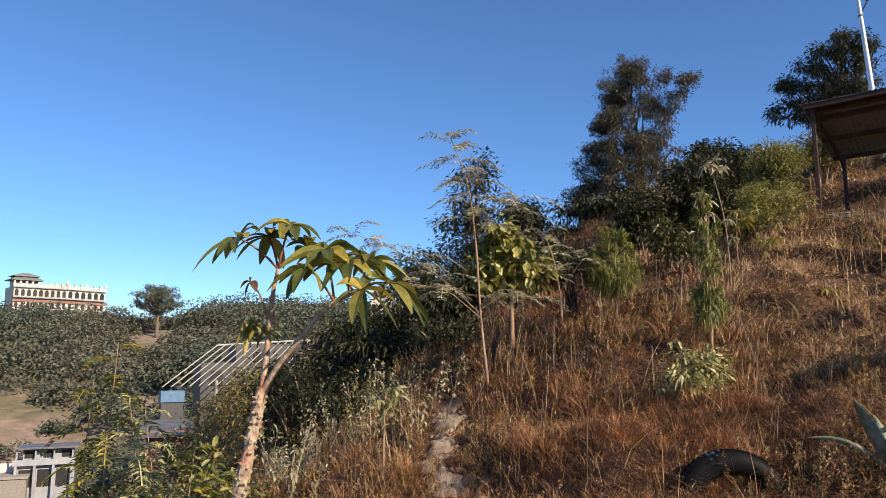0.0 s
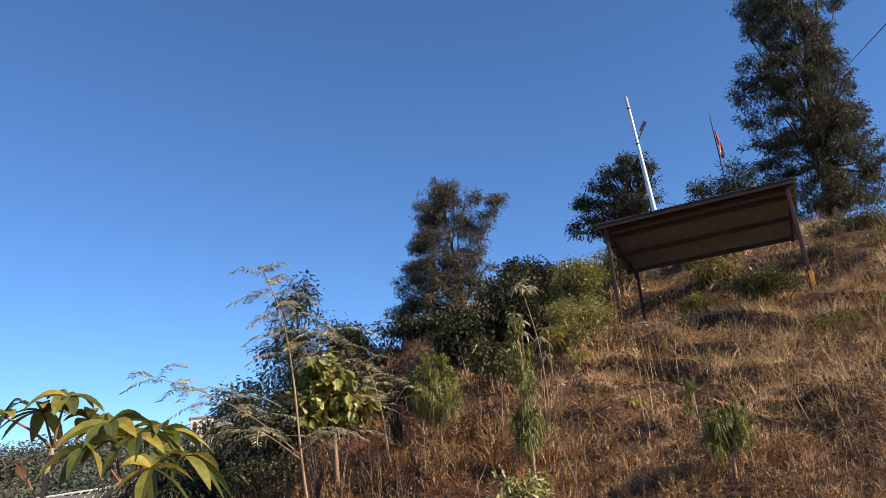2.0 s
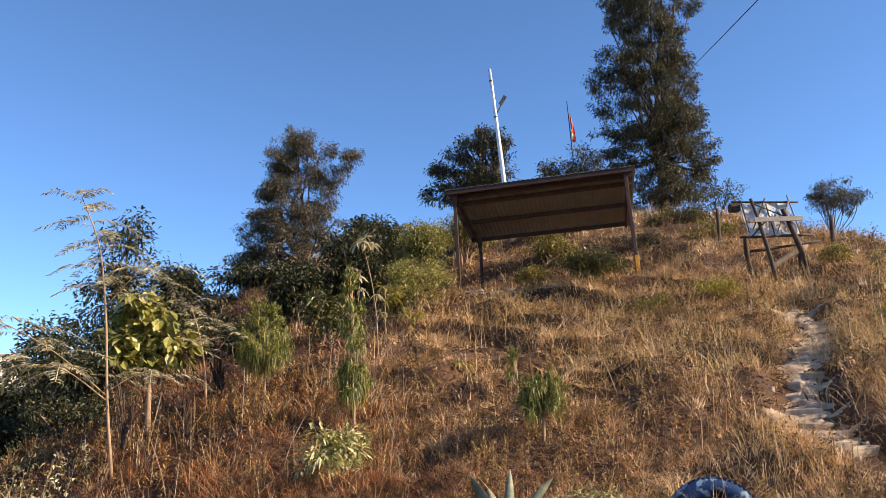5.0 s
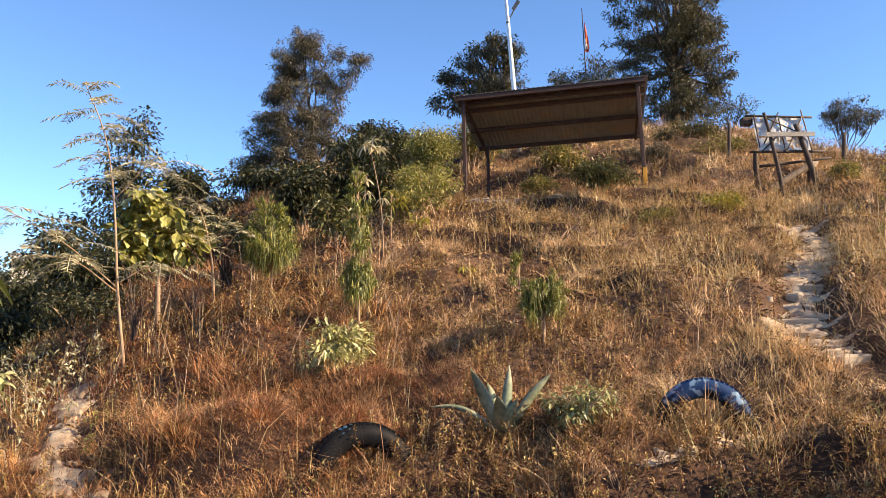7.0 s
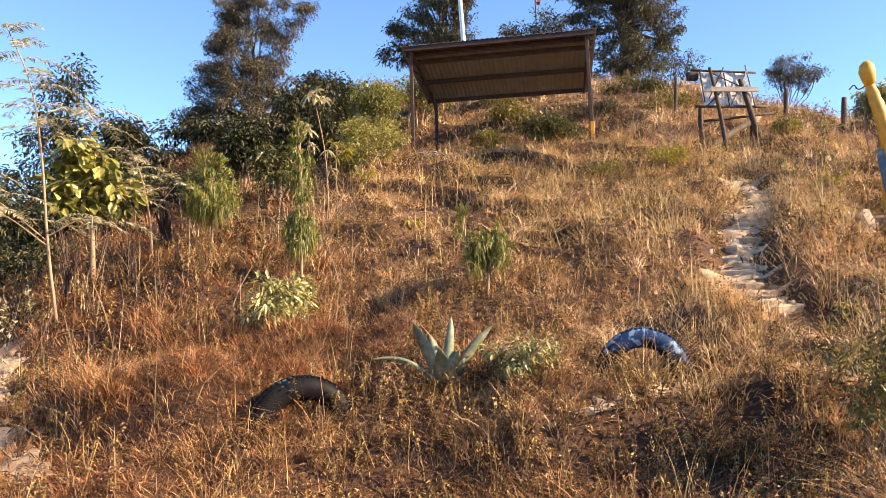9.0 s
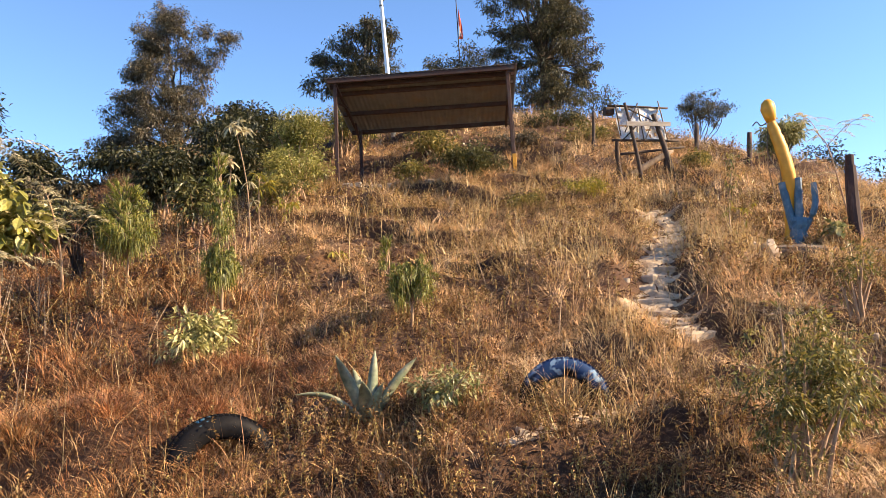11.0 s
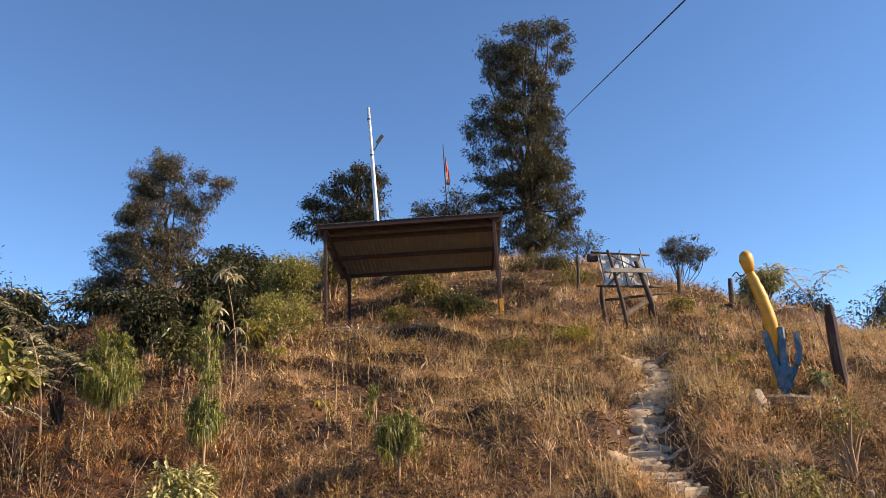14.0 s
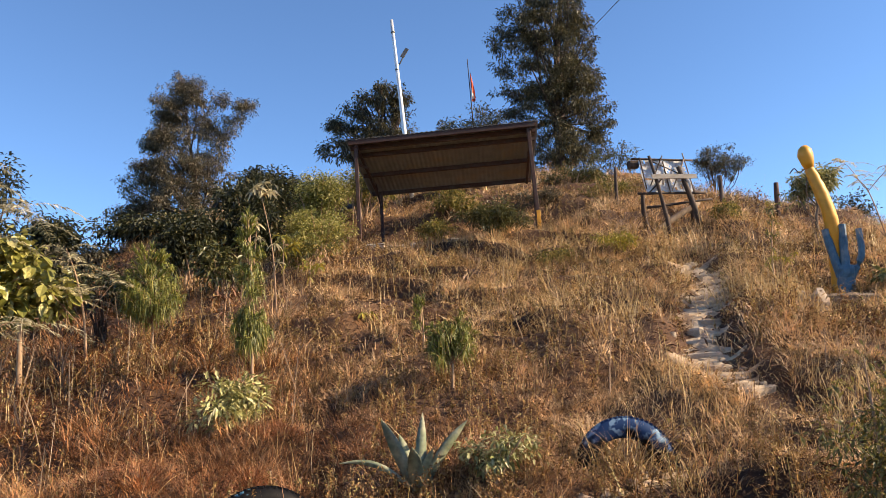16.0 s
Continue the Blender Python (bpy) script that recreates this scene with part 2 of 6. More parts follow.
# whitewash dimmed and blued to hold the valley's shade; palace trim shares it
M_WHITEWASH_SHADED = rough_mat("shaded_white_wall", (0.27, 0.28, 0.31), (0.40, 0.41, 0.44), 1.5, 0.8, c3=(0.38, 0.36, 0.34), scale2=0.5)
M_TIN = rough_mat("tin_sheet", (0.12, 0.12, 0.125), (0.19, 0.19, 0.195), 2.5, 0.5, 0.2, c3=(0.26, 0.17, 0.12), scale2=0.8)
M_BLUE_TIN = rough_mat("blue_tin", (0.10, 0.20, 0.34), (0.16, 0.28, 0.42), 3, 0.5)
M_OPENING = rough_mat("dark_opening", (0.012, 0.011, 0.010), (0.025, 0.022, 0.02), 3, 0.6)
M_BAMBOO = rough_mat("pale_bamboo", (0.36, 0.33, 0.28), (0.52, 0.48, 0.42), 6, 0.7)
M_WIRE = rough_mat("black_cable", (0.02, 0.02, 0.022), (0.03, 0.03, 0.03), 10, 0.6)


def tyre_mat(name, paint, paint2, low, high):
    m, nodes, links, b = material(name, 0.55)
    b.inputs["Specular IOR Level"].default_value = 0.08
    tc = nodes.new("ShaderNodeTexCoord")
    n = noise_node(nodes, links, 9.0, 4.0, tc.outputs["Object"])
    base = ramp(nodes, [(0.3, (0.006, 0.006, 0.007)), (0.7, (0.014, 0.013, 0.013))])
    links.new(n.outputs[0], base.inputs[0])
    n2 = noise_node(nodes, links, 13.0, 2.0, tc.outputs["Object"])
    pc = ramp(nodes, [(0.52, paint), (0.60, paint2)])
    links.new(n2.outputs[0], pc.inputs[0])
    n3 = noise_node(nodes, links, 5.0, 2.0, tc.outputs["Object"])
    sep = nodes.new("ShaderNodeSeparateXYZ")
    links.new(tc.outputs["Object"], sep.inputs[0])
    add = nodes.new("ShaderNodeMath")
    add.operation = "MULTIPLY_ADD"
    add.inputs[1].default_value = 0.5
    links.new(n3.outputs[0], add.inputs[0])
    links.new(sep.outputs[2], add.inputs[2])
    edge = ramp(nodes, [(low, (0, 0, 0)), (high, (1, 1, 1))])
    links.new(add.outputs[0], edge.inputs[0])
    links.new(mix_colour(nodes, links, edge.outputs[0], base.outputs[0], pc.outputs[0]), b.inputs["Base Color"])
    bump(nodes, links, b, n.outputs[0], 0.3, 0.005)
    return m


M_TYRE_BLUE = tyre_mat("painted_rubber", (0.018, 0.042, 0.105), (0.17, 0.26, 0.35), 0.40, 0.46)
M_TYRE_DARK = tyre_mat("worn_rubber", (0.02, 0.075, 0.15), (0.13, 0.28, 0.38), 0.575, 0.595)


def ground_mat():
    m, nodes, links, b = material("dry_hill_soil", 0.95)
    geo = nodes.new("ShaderNodeNewGeometry")
    n1 = noise_node(nodes, links, 0.5, 5.0, geo.outputs["Position"])
    n2 = noise_node(nodes, links, 14.0, 8.0, geo.outputs["Position"], 0.7)
    r1 = ramp(nodes, [(0.35, (0.045, 0.022, 0.012)), (0.55, (0.095, 0.045, 0.021)), (0.72, (0.17, 0.095, 0.046))])
    links.new(n1.outputs[0], r1.inputs[0])
    r2 = ramp(nodes, [(0.3, (0.45, 0.42, 0.40)), (0.7, (1.25, 1.2, 1.1))])
    links.new(n2.outputs[0], r2.inputs[0])
    near = mix_colour(nodes, links, 1.0, r1.outputs[0], r2.outputs[0], "MULTIPLY")
    # the far side of the valley: scrub, and bare pinkish earth in patches
    n3 = noise_node(nodes, links, 0.035, 5.0, geo.outputs["Position"])
    r3 = ramp(nodes, [(0.40, (0.12, 0.115, 0.06)), (0.52, (0.20, 0.165, 0.09)), (0.60, (0.31, 0.22, 0.15))])
    links.new(n3.outputs[0], r3.inputs[0])
    n4 = noise_node(nodes, links, 0.6, 5.0, geo.outputs["Position"])
    r4 = ramp(nodes, [(0.3, (0.6, 0.6, 0.6)), (0.7, (1.2, 1.2, 1.2))])
    links.new(n4.outputs[0], r4.inputs[0])
    far = mix_colour(nodes, links, 1.0, r3.outputs[0], r4.outputs[0], "MULTIPLY")
    ln = nodes.new("ShaderNodeVectorMath")
    ln.operation = "LENGTH"
    links.new(geo.outputs["Position"], ln.inputs[0])
    mr = nodes.new("ShaderNodeMapRange")
    mr.inputs[1].default_value, mr.inputs[2].default_value = 35, 60
    links.new(ln.outputs["Value"], mr.inputs[0])
    links.new(mix_colour(nodes, links, mr.outputs[0], near, far), b.inputs["Base Color"])
    bump(nodes, links, b, n2.outputs[0], 0.8, 0.03)
    return m


M_GROUND = ground_mat()
M_DIRT = rough_mat("pale_trodden_earth", (0.36, 0.25, 0.155), (0.64, 0.50, 0.34), 12, 0.95, 0.0, 0.8, 0.02, (0.25, 0.16, 0.10), 3)

# ---- the lie of the land ----
RNG = np.random.default_rng(7)


def soft(v, k):
    return k * np.logaddexp(0, np.asarray(v, float) / k)


def step01(a, b, v):
    s = np.clip((np.asarray(v, float) - a) / (b - a), 0, 1)
    return s * s * (3 - 2 * s)


TABLE = np.random.default_rng(3).random((64, 64))


def vnoise(x, y):
    """Smooth value noise, about -1 to 1."""
    x, y = np.asarray(x, float), np.asarray(y, float)
    i, j = np.floor(x).astype(int), np.floor(y).astype(int)
    u, v = x - i, y - j
    u, v = u * u * (3 - 2 * u), v * v * (3 - 2 * v)
    g = lambda a, b: TABLE[a % 64, b % 64]  # noqa: E731
    return 2 * ((g(i, j) * (1 - u) + g(i + 1, j) * u) * (1 - v) + (g(i, j + 1) * (1 - u) + g(i + 1, j + 1) * u) * v) - 1


E_X, E_Y = 0.826, -0.564  # along the shelter's front
PAD = (7.15, 14.1)        # foot of its front left post
STEPS = [(6.62, 4.85), (6.62, 5.3), (6.85, 5.65), (7.45, 6.2), (8.2, 6.85), (9.1, 7.3), (9.9, 8.1), (10.3, 8.7)]
TRAIL = [(0.5, 6.3), (0.25, 7.1), (-0.05, 8.2), (0.05, 9.0), (0.1, 9.9), (-0.1, 10.8)]
FRONT = [(3.7, 4.80), (4.2, 4.68), (4.7, 4.62), (5.3, 4.50)]


def off_line(x, y, line):
    """Distance to a polyline."""
    best = np.full(np.shape(x), 1e9)
    for (ax, ay), (bx, by) in zip(line, line[1:]):
        dx, dy = bx - ax, by - ay
        s = np.clip(((x - ax) * dx + (y - ay) * dy) / (dx * dx + dy * dy), 0, 1)
        best = np.minimum(best, np.hypot(x - ax - s * dx, y - ay - s * dy))
    return best


ROOTED = [(2.49, 10.86), (3.09, 8.74), (4.55, 7.0), (1.03, 11.15), (0.59, 9.67), (3.33, 5.68), (2.24, 6.02), (4.8, 4.98), (2.48, 7.75), (3.74, 5.24), (9.75, 5.8), (10.17, 5.26), (11.72, 10.17)]
BANK = [(1.9, 5.45), (3.0, 5.1), (3.8, 4.62), (4.9, 4.3), (5.6, 3.8), (6.6, 3.2)]


def ledges(x, y, p):
    """Low trodden ledges across the slope: gentle treads and steep little banks."""
    q = p / 0.42 + 0.9 * vnoise(x / 2.6 + 20, y / 2.6) + 0.4 * vnoise(x / 0.9, y / 0.9 + 30)
    q = q - np.floor(q)
    amount = 0.40 * step01(-0.35, 0.35, vnoise(x / 3.1 + 7, y / 3.1 + 2)) * step01(0.15, 0.6, p)
    for ax, ay in ROOTED:
        amount = amount * (1 - 0.9 * np.exp(-((x - ax) ** 2 + (y - ay) ** 2) / 0.3))
    return amount * (step01(0.62, 1.0, q) - q + 0.3)


def ground_z(x, y):
    x, y = np.asarray(x, float), np.asarray(y, float)
    p = soft(0.23 * x + 0.295 * y - 1.76, 0.25)
    p = p + 0.10 * soft(0.5 * x + 0.85 * y - 15, 1.5)
    p = p - 0.62 * soft(x - 0.25 * (y - 8) - 15.5, 1.2)
    p = p - 0.5 * soft(0.35 * x + 0.93 * y - 25, 2.5)
    p = p - 0.55 * soft(-(x - (0.45 * (y - 6) - 2.2)), 0.8)
    for mx, my, high, wide in ((10.7, 11.2, 0.30, 0.55), (11.3, 10.3, 0.22, 0.45), (12.3, 9.2, 0.20, 0.5), (8.35, 5.75, 0.13, 0.40), (8.9, 6.4, 0.15, 0.4), (2.0, 9.3, 0.25, 0.6)):
        p = p + high * np.exp(-((x - mx) ** 2 + (y - my) ** 2) / wide**2)
    # level pad of the shelter
    a = (x - PAD[0]) * E_X + (y - PAD[1]) * E_Y
    b = -(x - PAD[0]) * E_Y + (y - PAD[1]) * E_X
    inside = step01(-1.0, -0.2, a) * step01(5.2, 4.2, a) * step01(-0.9, -0.1, b) * step01(3.4, 2.3, b)
    p = p * (1 - inside) + (4.12 + 0.15 * b + 0.02 * a) * inside
    r = np.hypot(x, y)
    bumps = 0.15 * vnoise(x / 1.7, y / 1.7) + 0.12 * vnoise(x / 0.66 + 9, y / 0.66) + 0.035 * vnoise(x / 0.24, y / 0.24 + 5)
    calm = step01(3.0, 5.5, r) * (1 - 0.7 * inside)
    for line, wide, deep in ((STEPS, 0.28, 0.10), (TRAIL, 0.26, 0.09), (FRONT, 0.11, 0.02)):
        on = 1 - step01(wide * 0.6, wide * 1.7, off_line(x, y, line))
        calm = calm * (1 - 0.6 * on)
        p = p - deep * on
    p = p + bumps * calm + ledges(x, y, p) * calm
    # the slope breaks off in a small bank towards the level ground
    bx, by = np.array(BANK).T
    ahead = np.interp(x, bx, by) - y
    p = p - 0.30 * step01(0.0, 0.22, ahead) * step01(1.9, 0.6, ahead) * step01(1.5, 2.4, x) * step01(7.2, 6.0, x)
    # valley and the ridge beyond
    az = np.degrees(np.arctan2(-x, y))
    floor = -12.5 + 10.3 * np.exp(-(((az - 12) / 8.0) ** 2)) * (1 - 0.25 * step01(70, 110, r))
    rise = step01(80, 200, r) * (21.5 + 0.5 * step01(16, 30, az) * step01(48, 36, az)) * (1 - 0.30 * np.exp(-(((az - 13) / 9.0) ** 2)))
    far = floor + rise + 1.6 * vnoise(x / 22, y / 22) * step01(40, 90, r) + 4 * vnoise(x / 75 + 3, y / 75) * step01(90, 170, r)
    far = far + 4.2 * np.exp(-((x + 15.6) ** 2 + (y - 42) ** 2) / 49)
    far = far - 0.02 * soft(r - 260, 20)
    return far + soft(p - far, 0.8)


def z_at(x, y):
    return float(ground_z(x, y))


# ---- mesh tools ----


def mesh_of(name, verts, faces, mat, smooth=False):
    """A mesh from arrays; faces: one array, or a list of arrays, of equal corner counts."""
    verts = np.asarray(verts, np.float32).reshape(-1, 3)
    groups = [np.asarray(f, np.int32) for f in (faces if isinstance(faces, list) else [faces]) if len(f)]
    me = bpy.data.meshes.new(name)
    me.vertices.add(len(verts))
    me.vertices.foreach_set("co", verts.ravel())
    corners = np.concatenate([f.ravel() for f in groups])
    totals = np.concatenate([np.full(len(f), f.shape[1], np.int32) for f in groups])
    me.loops.add(len(corners))
    me.loops.foreach_set("vertex_index", corners)
    me.polygons.add(len(totals))
    me.polygons.foreach_set("loop_start", np.r_[0, np.cumsum(totals)[:-1]].astype(np.int32))
    me.polygons.foreach_set("use_smooth", np.full(len(totals), smooth))
    me.update(calc_edges=True)
    me.validate()
    me.materials.append(mat)
    return me


class Build:
    """Gathers pieces of one mesh."""

    def __init__(self):
        self.v, self.q, self.t, self.n = [], [], [], 0

    def add(self, verts, quads=(), tris=()):
        verts = np.asarray(verts, float).reshape(-1, 3)
        if len(quads):
            self.q.append(np.asarray(quads, int) + self.n)
        if len(tris):
            self.t.append(np.asarray(tris, int) + self.n)
        self.v.append(verts)
        self.n += len(verts)
        return self

    def mesh(self, name, mat, smooth=False, origin=(0, 0, 0)):
        faces = [np.concatenate(g) for g in (self.q, self.t) if g]
        return mesh_of(name, np.concatenate(self.v) - np.asarray(origin, float), faces, mat, smooth)


def part(name, built, mat, parent=None, label="", smooth=False):
    """One mesh object, under a thing where one is given."""
    origin = tuple(parent.matrix_world.translation) if parent else (0, 0, 0)
    if parent and parent.type == "MESH":
        origin = parent.get("base", (0, 0, 0))
    ob = new(name, built.mesh(name, mat, smooth, origin))
    ob["base"] = origin
    if parent:
        ob.parent = parent
    return tagged(ob, label)


def thing(name, at, label, category, group="", kind=""):
    ob = new(name)
    ob.location = at
    ob.empty_display_size = 0.2
    ob.matrix_world = Matrix.Translation(at)
    return tagged(ob, label, category, group, kind)


def solo(name, built, mat, label, category, group="", kind="", smooth=False, at=(0, 0, 0)):
    ob = new(name, built.mesh(name, mat, smooth, at))
    ob.location = at
    return tagged(ob, label, category, group, kind)


def unit(v):
    v = np.asarray(v, float)
    return v / (np.linalg.norm(v, axis=-1, keepdims=True) + 1e-9)


def tube(b, pts, radii, sides=6, caps=True, wobble=0.0, rng=None):
    pts = np.asarray(pts, float)
    radii = np.broadcast_to(np.asarray(radii, float), (len(pts),))
    tang = unit(np.gradient(pts, axis=0))
    ref = np.where(np.abs(tang[:, 2:3]) > 0.9, [[1.0, 0, 0]], [[0, 0, 1.0]])
    u = unit(np.cross(tang, ref))
    w = np.cross(tang, u)
    ang = np.arange(sides) * 2 * np.pi / sides
    r = radii[:, None] * (1 + (rng.normal(0, wobble, (len(pts), sides)) if wobble else 0))
    ring = pts[:, None] + r[..., None] * (np.cos(ang)[None, :, None] * u[:, None] + np.sin(ang)[None, :, None] * w[:, None])
    k = np.arange(sides)
    quads = np.concatenate([np.stack([i * sides + k, i * sides + (k + 1) % sides, (i + 1) * sides + (k + 1) % sides, (i + 1) * sides + k], 1) for i in range(len(pts) - 1)])
    verts, tris = ring.reshape(-1, 3), []
    if caps:
        n = len(verts)
        verts = np.concatenate([verts, pts[:1], pts[-1:]])
        last = (len(pts) - 1) * sides
        tris = np.concatenate([np.stack([(k + 1) % sides, k, np.full(sides, n)], 1), np.stack([last + k, last + (k + 1) % sides, np.full(sides, n + 1)], 1)])
    return b.add(verts, quads, tris)


def curve_pts(a, c, n=6, bend=(0, 0, 0)):
    a, c, bend = np.asarray(a, float), np.asarray(c, float), np.asarray(bend, float)
    s = np.linspace(0, 1, n)[:, None]
    return a + (c - a) * s + bend * 4 * s * (1 - s)


def through_pts(pts, n=4):
    """A smooth line through points."""
    pts = np.asarray(pts, float)
    s = np.linspace(0, len(pts) - 1, (len(pts) - 1) * n + 1)
    ext = np.concatenate([2 * pts[:1] - pts[1:2], pts, 2 * pts[-1:] - pts[-2:-1]])
    i = np.minimum(s.astype(int), len(pts) - 2)
    f = (s - i)[:, None]
    p0, p1, p2, p3 = ext[i], ext[i + 1], ext[i + 2], ext[i + 3]
    return 0.5 * (2 * p1 + (p2 - p0) * f + (2 * p0 - 5 * p1 + 4 * p2 - p3) * f**2 + (3 * p1 - p0 - 3 * p2 + p3) * f**3)


def box(b, centre, half, ax=(1, 0, 0), ay=(0, 1, 0), az=(0, 0, 1), bevel=0.0):
    """A box on its own axes, its long edges chamfered where a bevel is given."""
    c, ax, ay, az = (np.asarray(v, float) for v in (centre, ax, ay, az))
    hx, hy, hz = half
    e = min(bevel, hy * 0.9, hz * 0.9)
    ring = [(-hy + e, -hz), (hy - e, -hz), (hy, -hz + e), (hy, hz - e), (hy - e, hz), (-hy + e, hz), (-hy, hz - e), (-hy, -hz + e)] if e else [(-hy, -hz), (hy, -hz), (hy, hz), (-hy, hz)]
    n = len(ring)
    verts = [c + sx * hx * ax + y * ay + z * az for sx in (-1, 1) for y, z in ring]
    quads = [(i, (i + 1) % n, n + (i + 1) % n, n + i) for i in range(n)]
    if n == 4:
        return b.add(verts, quads + [(3, 2, 1, 0), (4, 5, 6, 7)])
    verts += [c - hx * ax, c + hx * ax]
    tris = [((i + 1) % n, i, 2 * n) for i in range(n)] + [(n + i, n + (i + 1) % n, 2 * n + 1) for i in range(n)]
    return b.add(verts, quads, tris)


def leaves(b, at, along, length, width, rng, sag=0.25, rows=1):
    """Many small leaves: a folded diamond each, or with rows > 1 a curved blade of that many cells."""
    at, along = np.asarray(at, float), unit(along)
    n = len(at)
    length = np.broadcast_to(length, (n,))[:, None]
    width = np.broadcast_to(width, (n,))[:, None]
    side = unit(np.cross(along, rng.normal(0, 0.35, (n, 3)) + [0, 0, 1.0]))
    up = np.cross(side, along)
    k = np.arange(n)[:, None]
    if rows == 1:
        mid = at + along * length * 0.45
        fold = up * width * 0.18
        verts = np.stack([at, mid + side * width / 2 + fold, at + along * length - np.array([0, 0, 1.0]) * length * sag, mid - side * width / 2 + fold], 1)
        return b.add(verts, 4 * k + np.arange(4))
    cells, quads = [], []
    for i in range(rows + 1):
        s = i / rows
        w = width * max(0.04, (math.sin(math.pi * min(1, s * 0.92 + 0.06)) ** 0.8)) / 2
        c = at + along * length * (s - 0.25 * sag * s * s) - np.array([0, 0, 1.0]) * length * sag * s * s
        cells += [c - side * w + up * w * 0.30, c, c + side * w + up * w * 0.30]
        if i:
            o = 3 * (i - 1)
            quads += [(o, o + 1, o + 4, o + 3), (o + 1, o + 2, o + 5, o + 4)]
    verts = np.stack(cells, 1)
    m = verts.shape[1]
    return b.add(verts, (m * k[:, :, None] + np.array(quads)[None]).reshape(-1, 4))


def ball_dirs(n, rng):
    return unit(rng.normal(0, 1, (n, 3)))


def crown(lobes, clumps, per, spread, length, width, rng, droop=0.3, sag=0.25, rows=1):
    """Leaf clumps inside ellipsoid lobes ((centre), (radii), share). Returns the build and the clump centres."""
    b = Build()
    ragged = []
    for c, r, s in lobes:
        c, r = np.asarray(c, float), np.asarray(r, float)
        ragged.append((c, r * 0.88, s * 0.55))
        for d in ball_dirs(9, rng):
            d = d * [1, 1, 0.8] + [0, 0, 0.15]
            ragged.append((c + d * r * rng.uniform(0.7, 1.0), r * rng.uniform(0.16, 0.36), s * 0.05))
    lobes = ragged
    share = np.array([l[2] for l in lobes], float)
    which = rng.choice(len(lobes), clumps, p=share / share.sum())
    c = np.array([l[0] for l in lobes], float)[which]
    r = np.array([l[1] for l in lobes], float)[which]
    d = ball_dirs(clumps, rng)
    centre = c + d * r * (rng.random((clumps, 1)) ** 0.45)
    size = spread * rng.uniform(0.55, 1.35, clumps)
    count = np.maximum(3, (per * (size / spread) ** 1.5 * rng.uniform(0.7, 1.3, clumps))).astype(int)
    idx = np.repeat(np.arange(clumps), count)
    q = ball_dirs(len(idx), rng) * (rng.random((len(idx), 1)) ** 0.6) * size[idx][:, None] * [1, 1, 0.7]
    at = centre[idx] + q
    along = unit(q) * 0.8 + d[idx] * 0.35 + rng.normal(0, 0.5, (len(idx), 3)) - [0, 0, droop]
    scale = rng.uniform(0.6, 1.25, len(idx))
    leaves(b, at, along, length * scale, width * scale, rng, sag, rows)
    return b, centre


def profile_lobes(rows, count, size, seed, deep=0.8):
    """Small lobes filling a crown given as rows of (up, middle, half width), seen from the slope's foot."""
    rng = np.random.default_rng(seed)
    up, mid, half = (np.array(v, float) for v in zip(*sorted(rows)))
    grid = np.linspace(up[0], up[-1], 200)
    p = np.interp(grid, up, half) ** 1.6
    out = []
    for u in rng.choice(grid, count, p=p / p.sum()):
        m, h = np.interp(u, up, mid), np.interp(u, up, half)
        a = rng.uniform(0, 2 * math.pi)
        q = rng.random() ** 0.42 * max(0.0, h - size * 0.45)
        right, back = m + q * math.cos(a), q * math.sin(a) * deep
        r = size * rng.uniform(0.5, 1.25)
        out.append(((0.826 * right + 0.564 * back, -0.564 * right + 0.826 * back, u), (r, r, r * 0.7), r * r))
    return out


def tree(name, base, lobes, label, category="tree", height=None, trunk_r=0.12, leaf=M_LEAF_DARK_SHADE, bark=M_BARK_DARK, clumps=160, per=45, spread=0.45,
         length=0.13, width=0.05, seed=1, limbs=26, lean=(0, 0), group="", droop=0.3, rows=1, fork=0.3):
    rng = np.random.default_rng(seed)
    base = np.asarray(base, float)
    lobes = [(base + np.asarray(c, float), r, w) for c, r, w in lobes]
    t = thing(name, tuple(base), label, category, group)
    top = max(l[0][2] + l[1][2] * 0.6 for l in lobes)
    apex = max(lobes, key=lambda l: l[0][2])[0]
    b, centres = crown(lobes, clumps, per, spread, length, width, rng, droop, rows=rows)
    w = Build()
    line = through_pts([base - [0, 0, 0.25], base + [lean[0] * 0.3, lean[1] * 0.3, (top - base[2]) * 0.33], [(base[0] + apex[0]) / 2 + lean[0] * 0.3, (base[1] + apex[1]) / 2, base[2] + (top - base[2]) * 0.66], [apex[0], apex[1], top]], 4)
    rad = trunk_r * (1 - np.linspace(0, 1, len(line)) * 0.88)
    rad[0] *= 1.35
    tube(w, line, rad, 8, True, 0.05, rng)
    for i in rng.permutation(len(centres))[:limbs]:
        c = centres[i]
        s = np.clip(((c[2] - base[2]) / (top - base[2]) - rng.uniform(0.12, 0.35)), fork, 0.92)
        k = int(s * (len(line) - 1))
        a = line[k]
        d = np.linalg.norm(c - a)
        tube(w, curve_pts(a, c, 5, (rng.normal(0, 0.05) * d, rng.normal(0, 0.05) * d, -0.08 * d)), np.linspace(rad[k] * 0.5, 0.012 + trunk_r * 0.04, 5), 5, False)
    part("trunk", w, bark, t, smooth=True)
    part("crown", b, leaf, t)
    return t


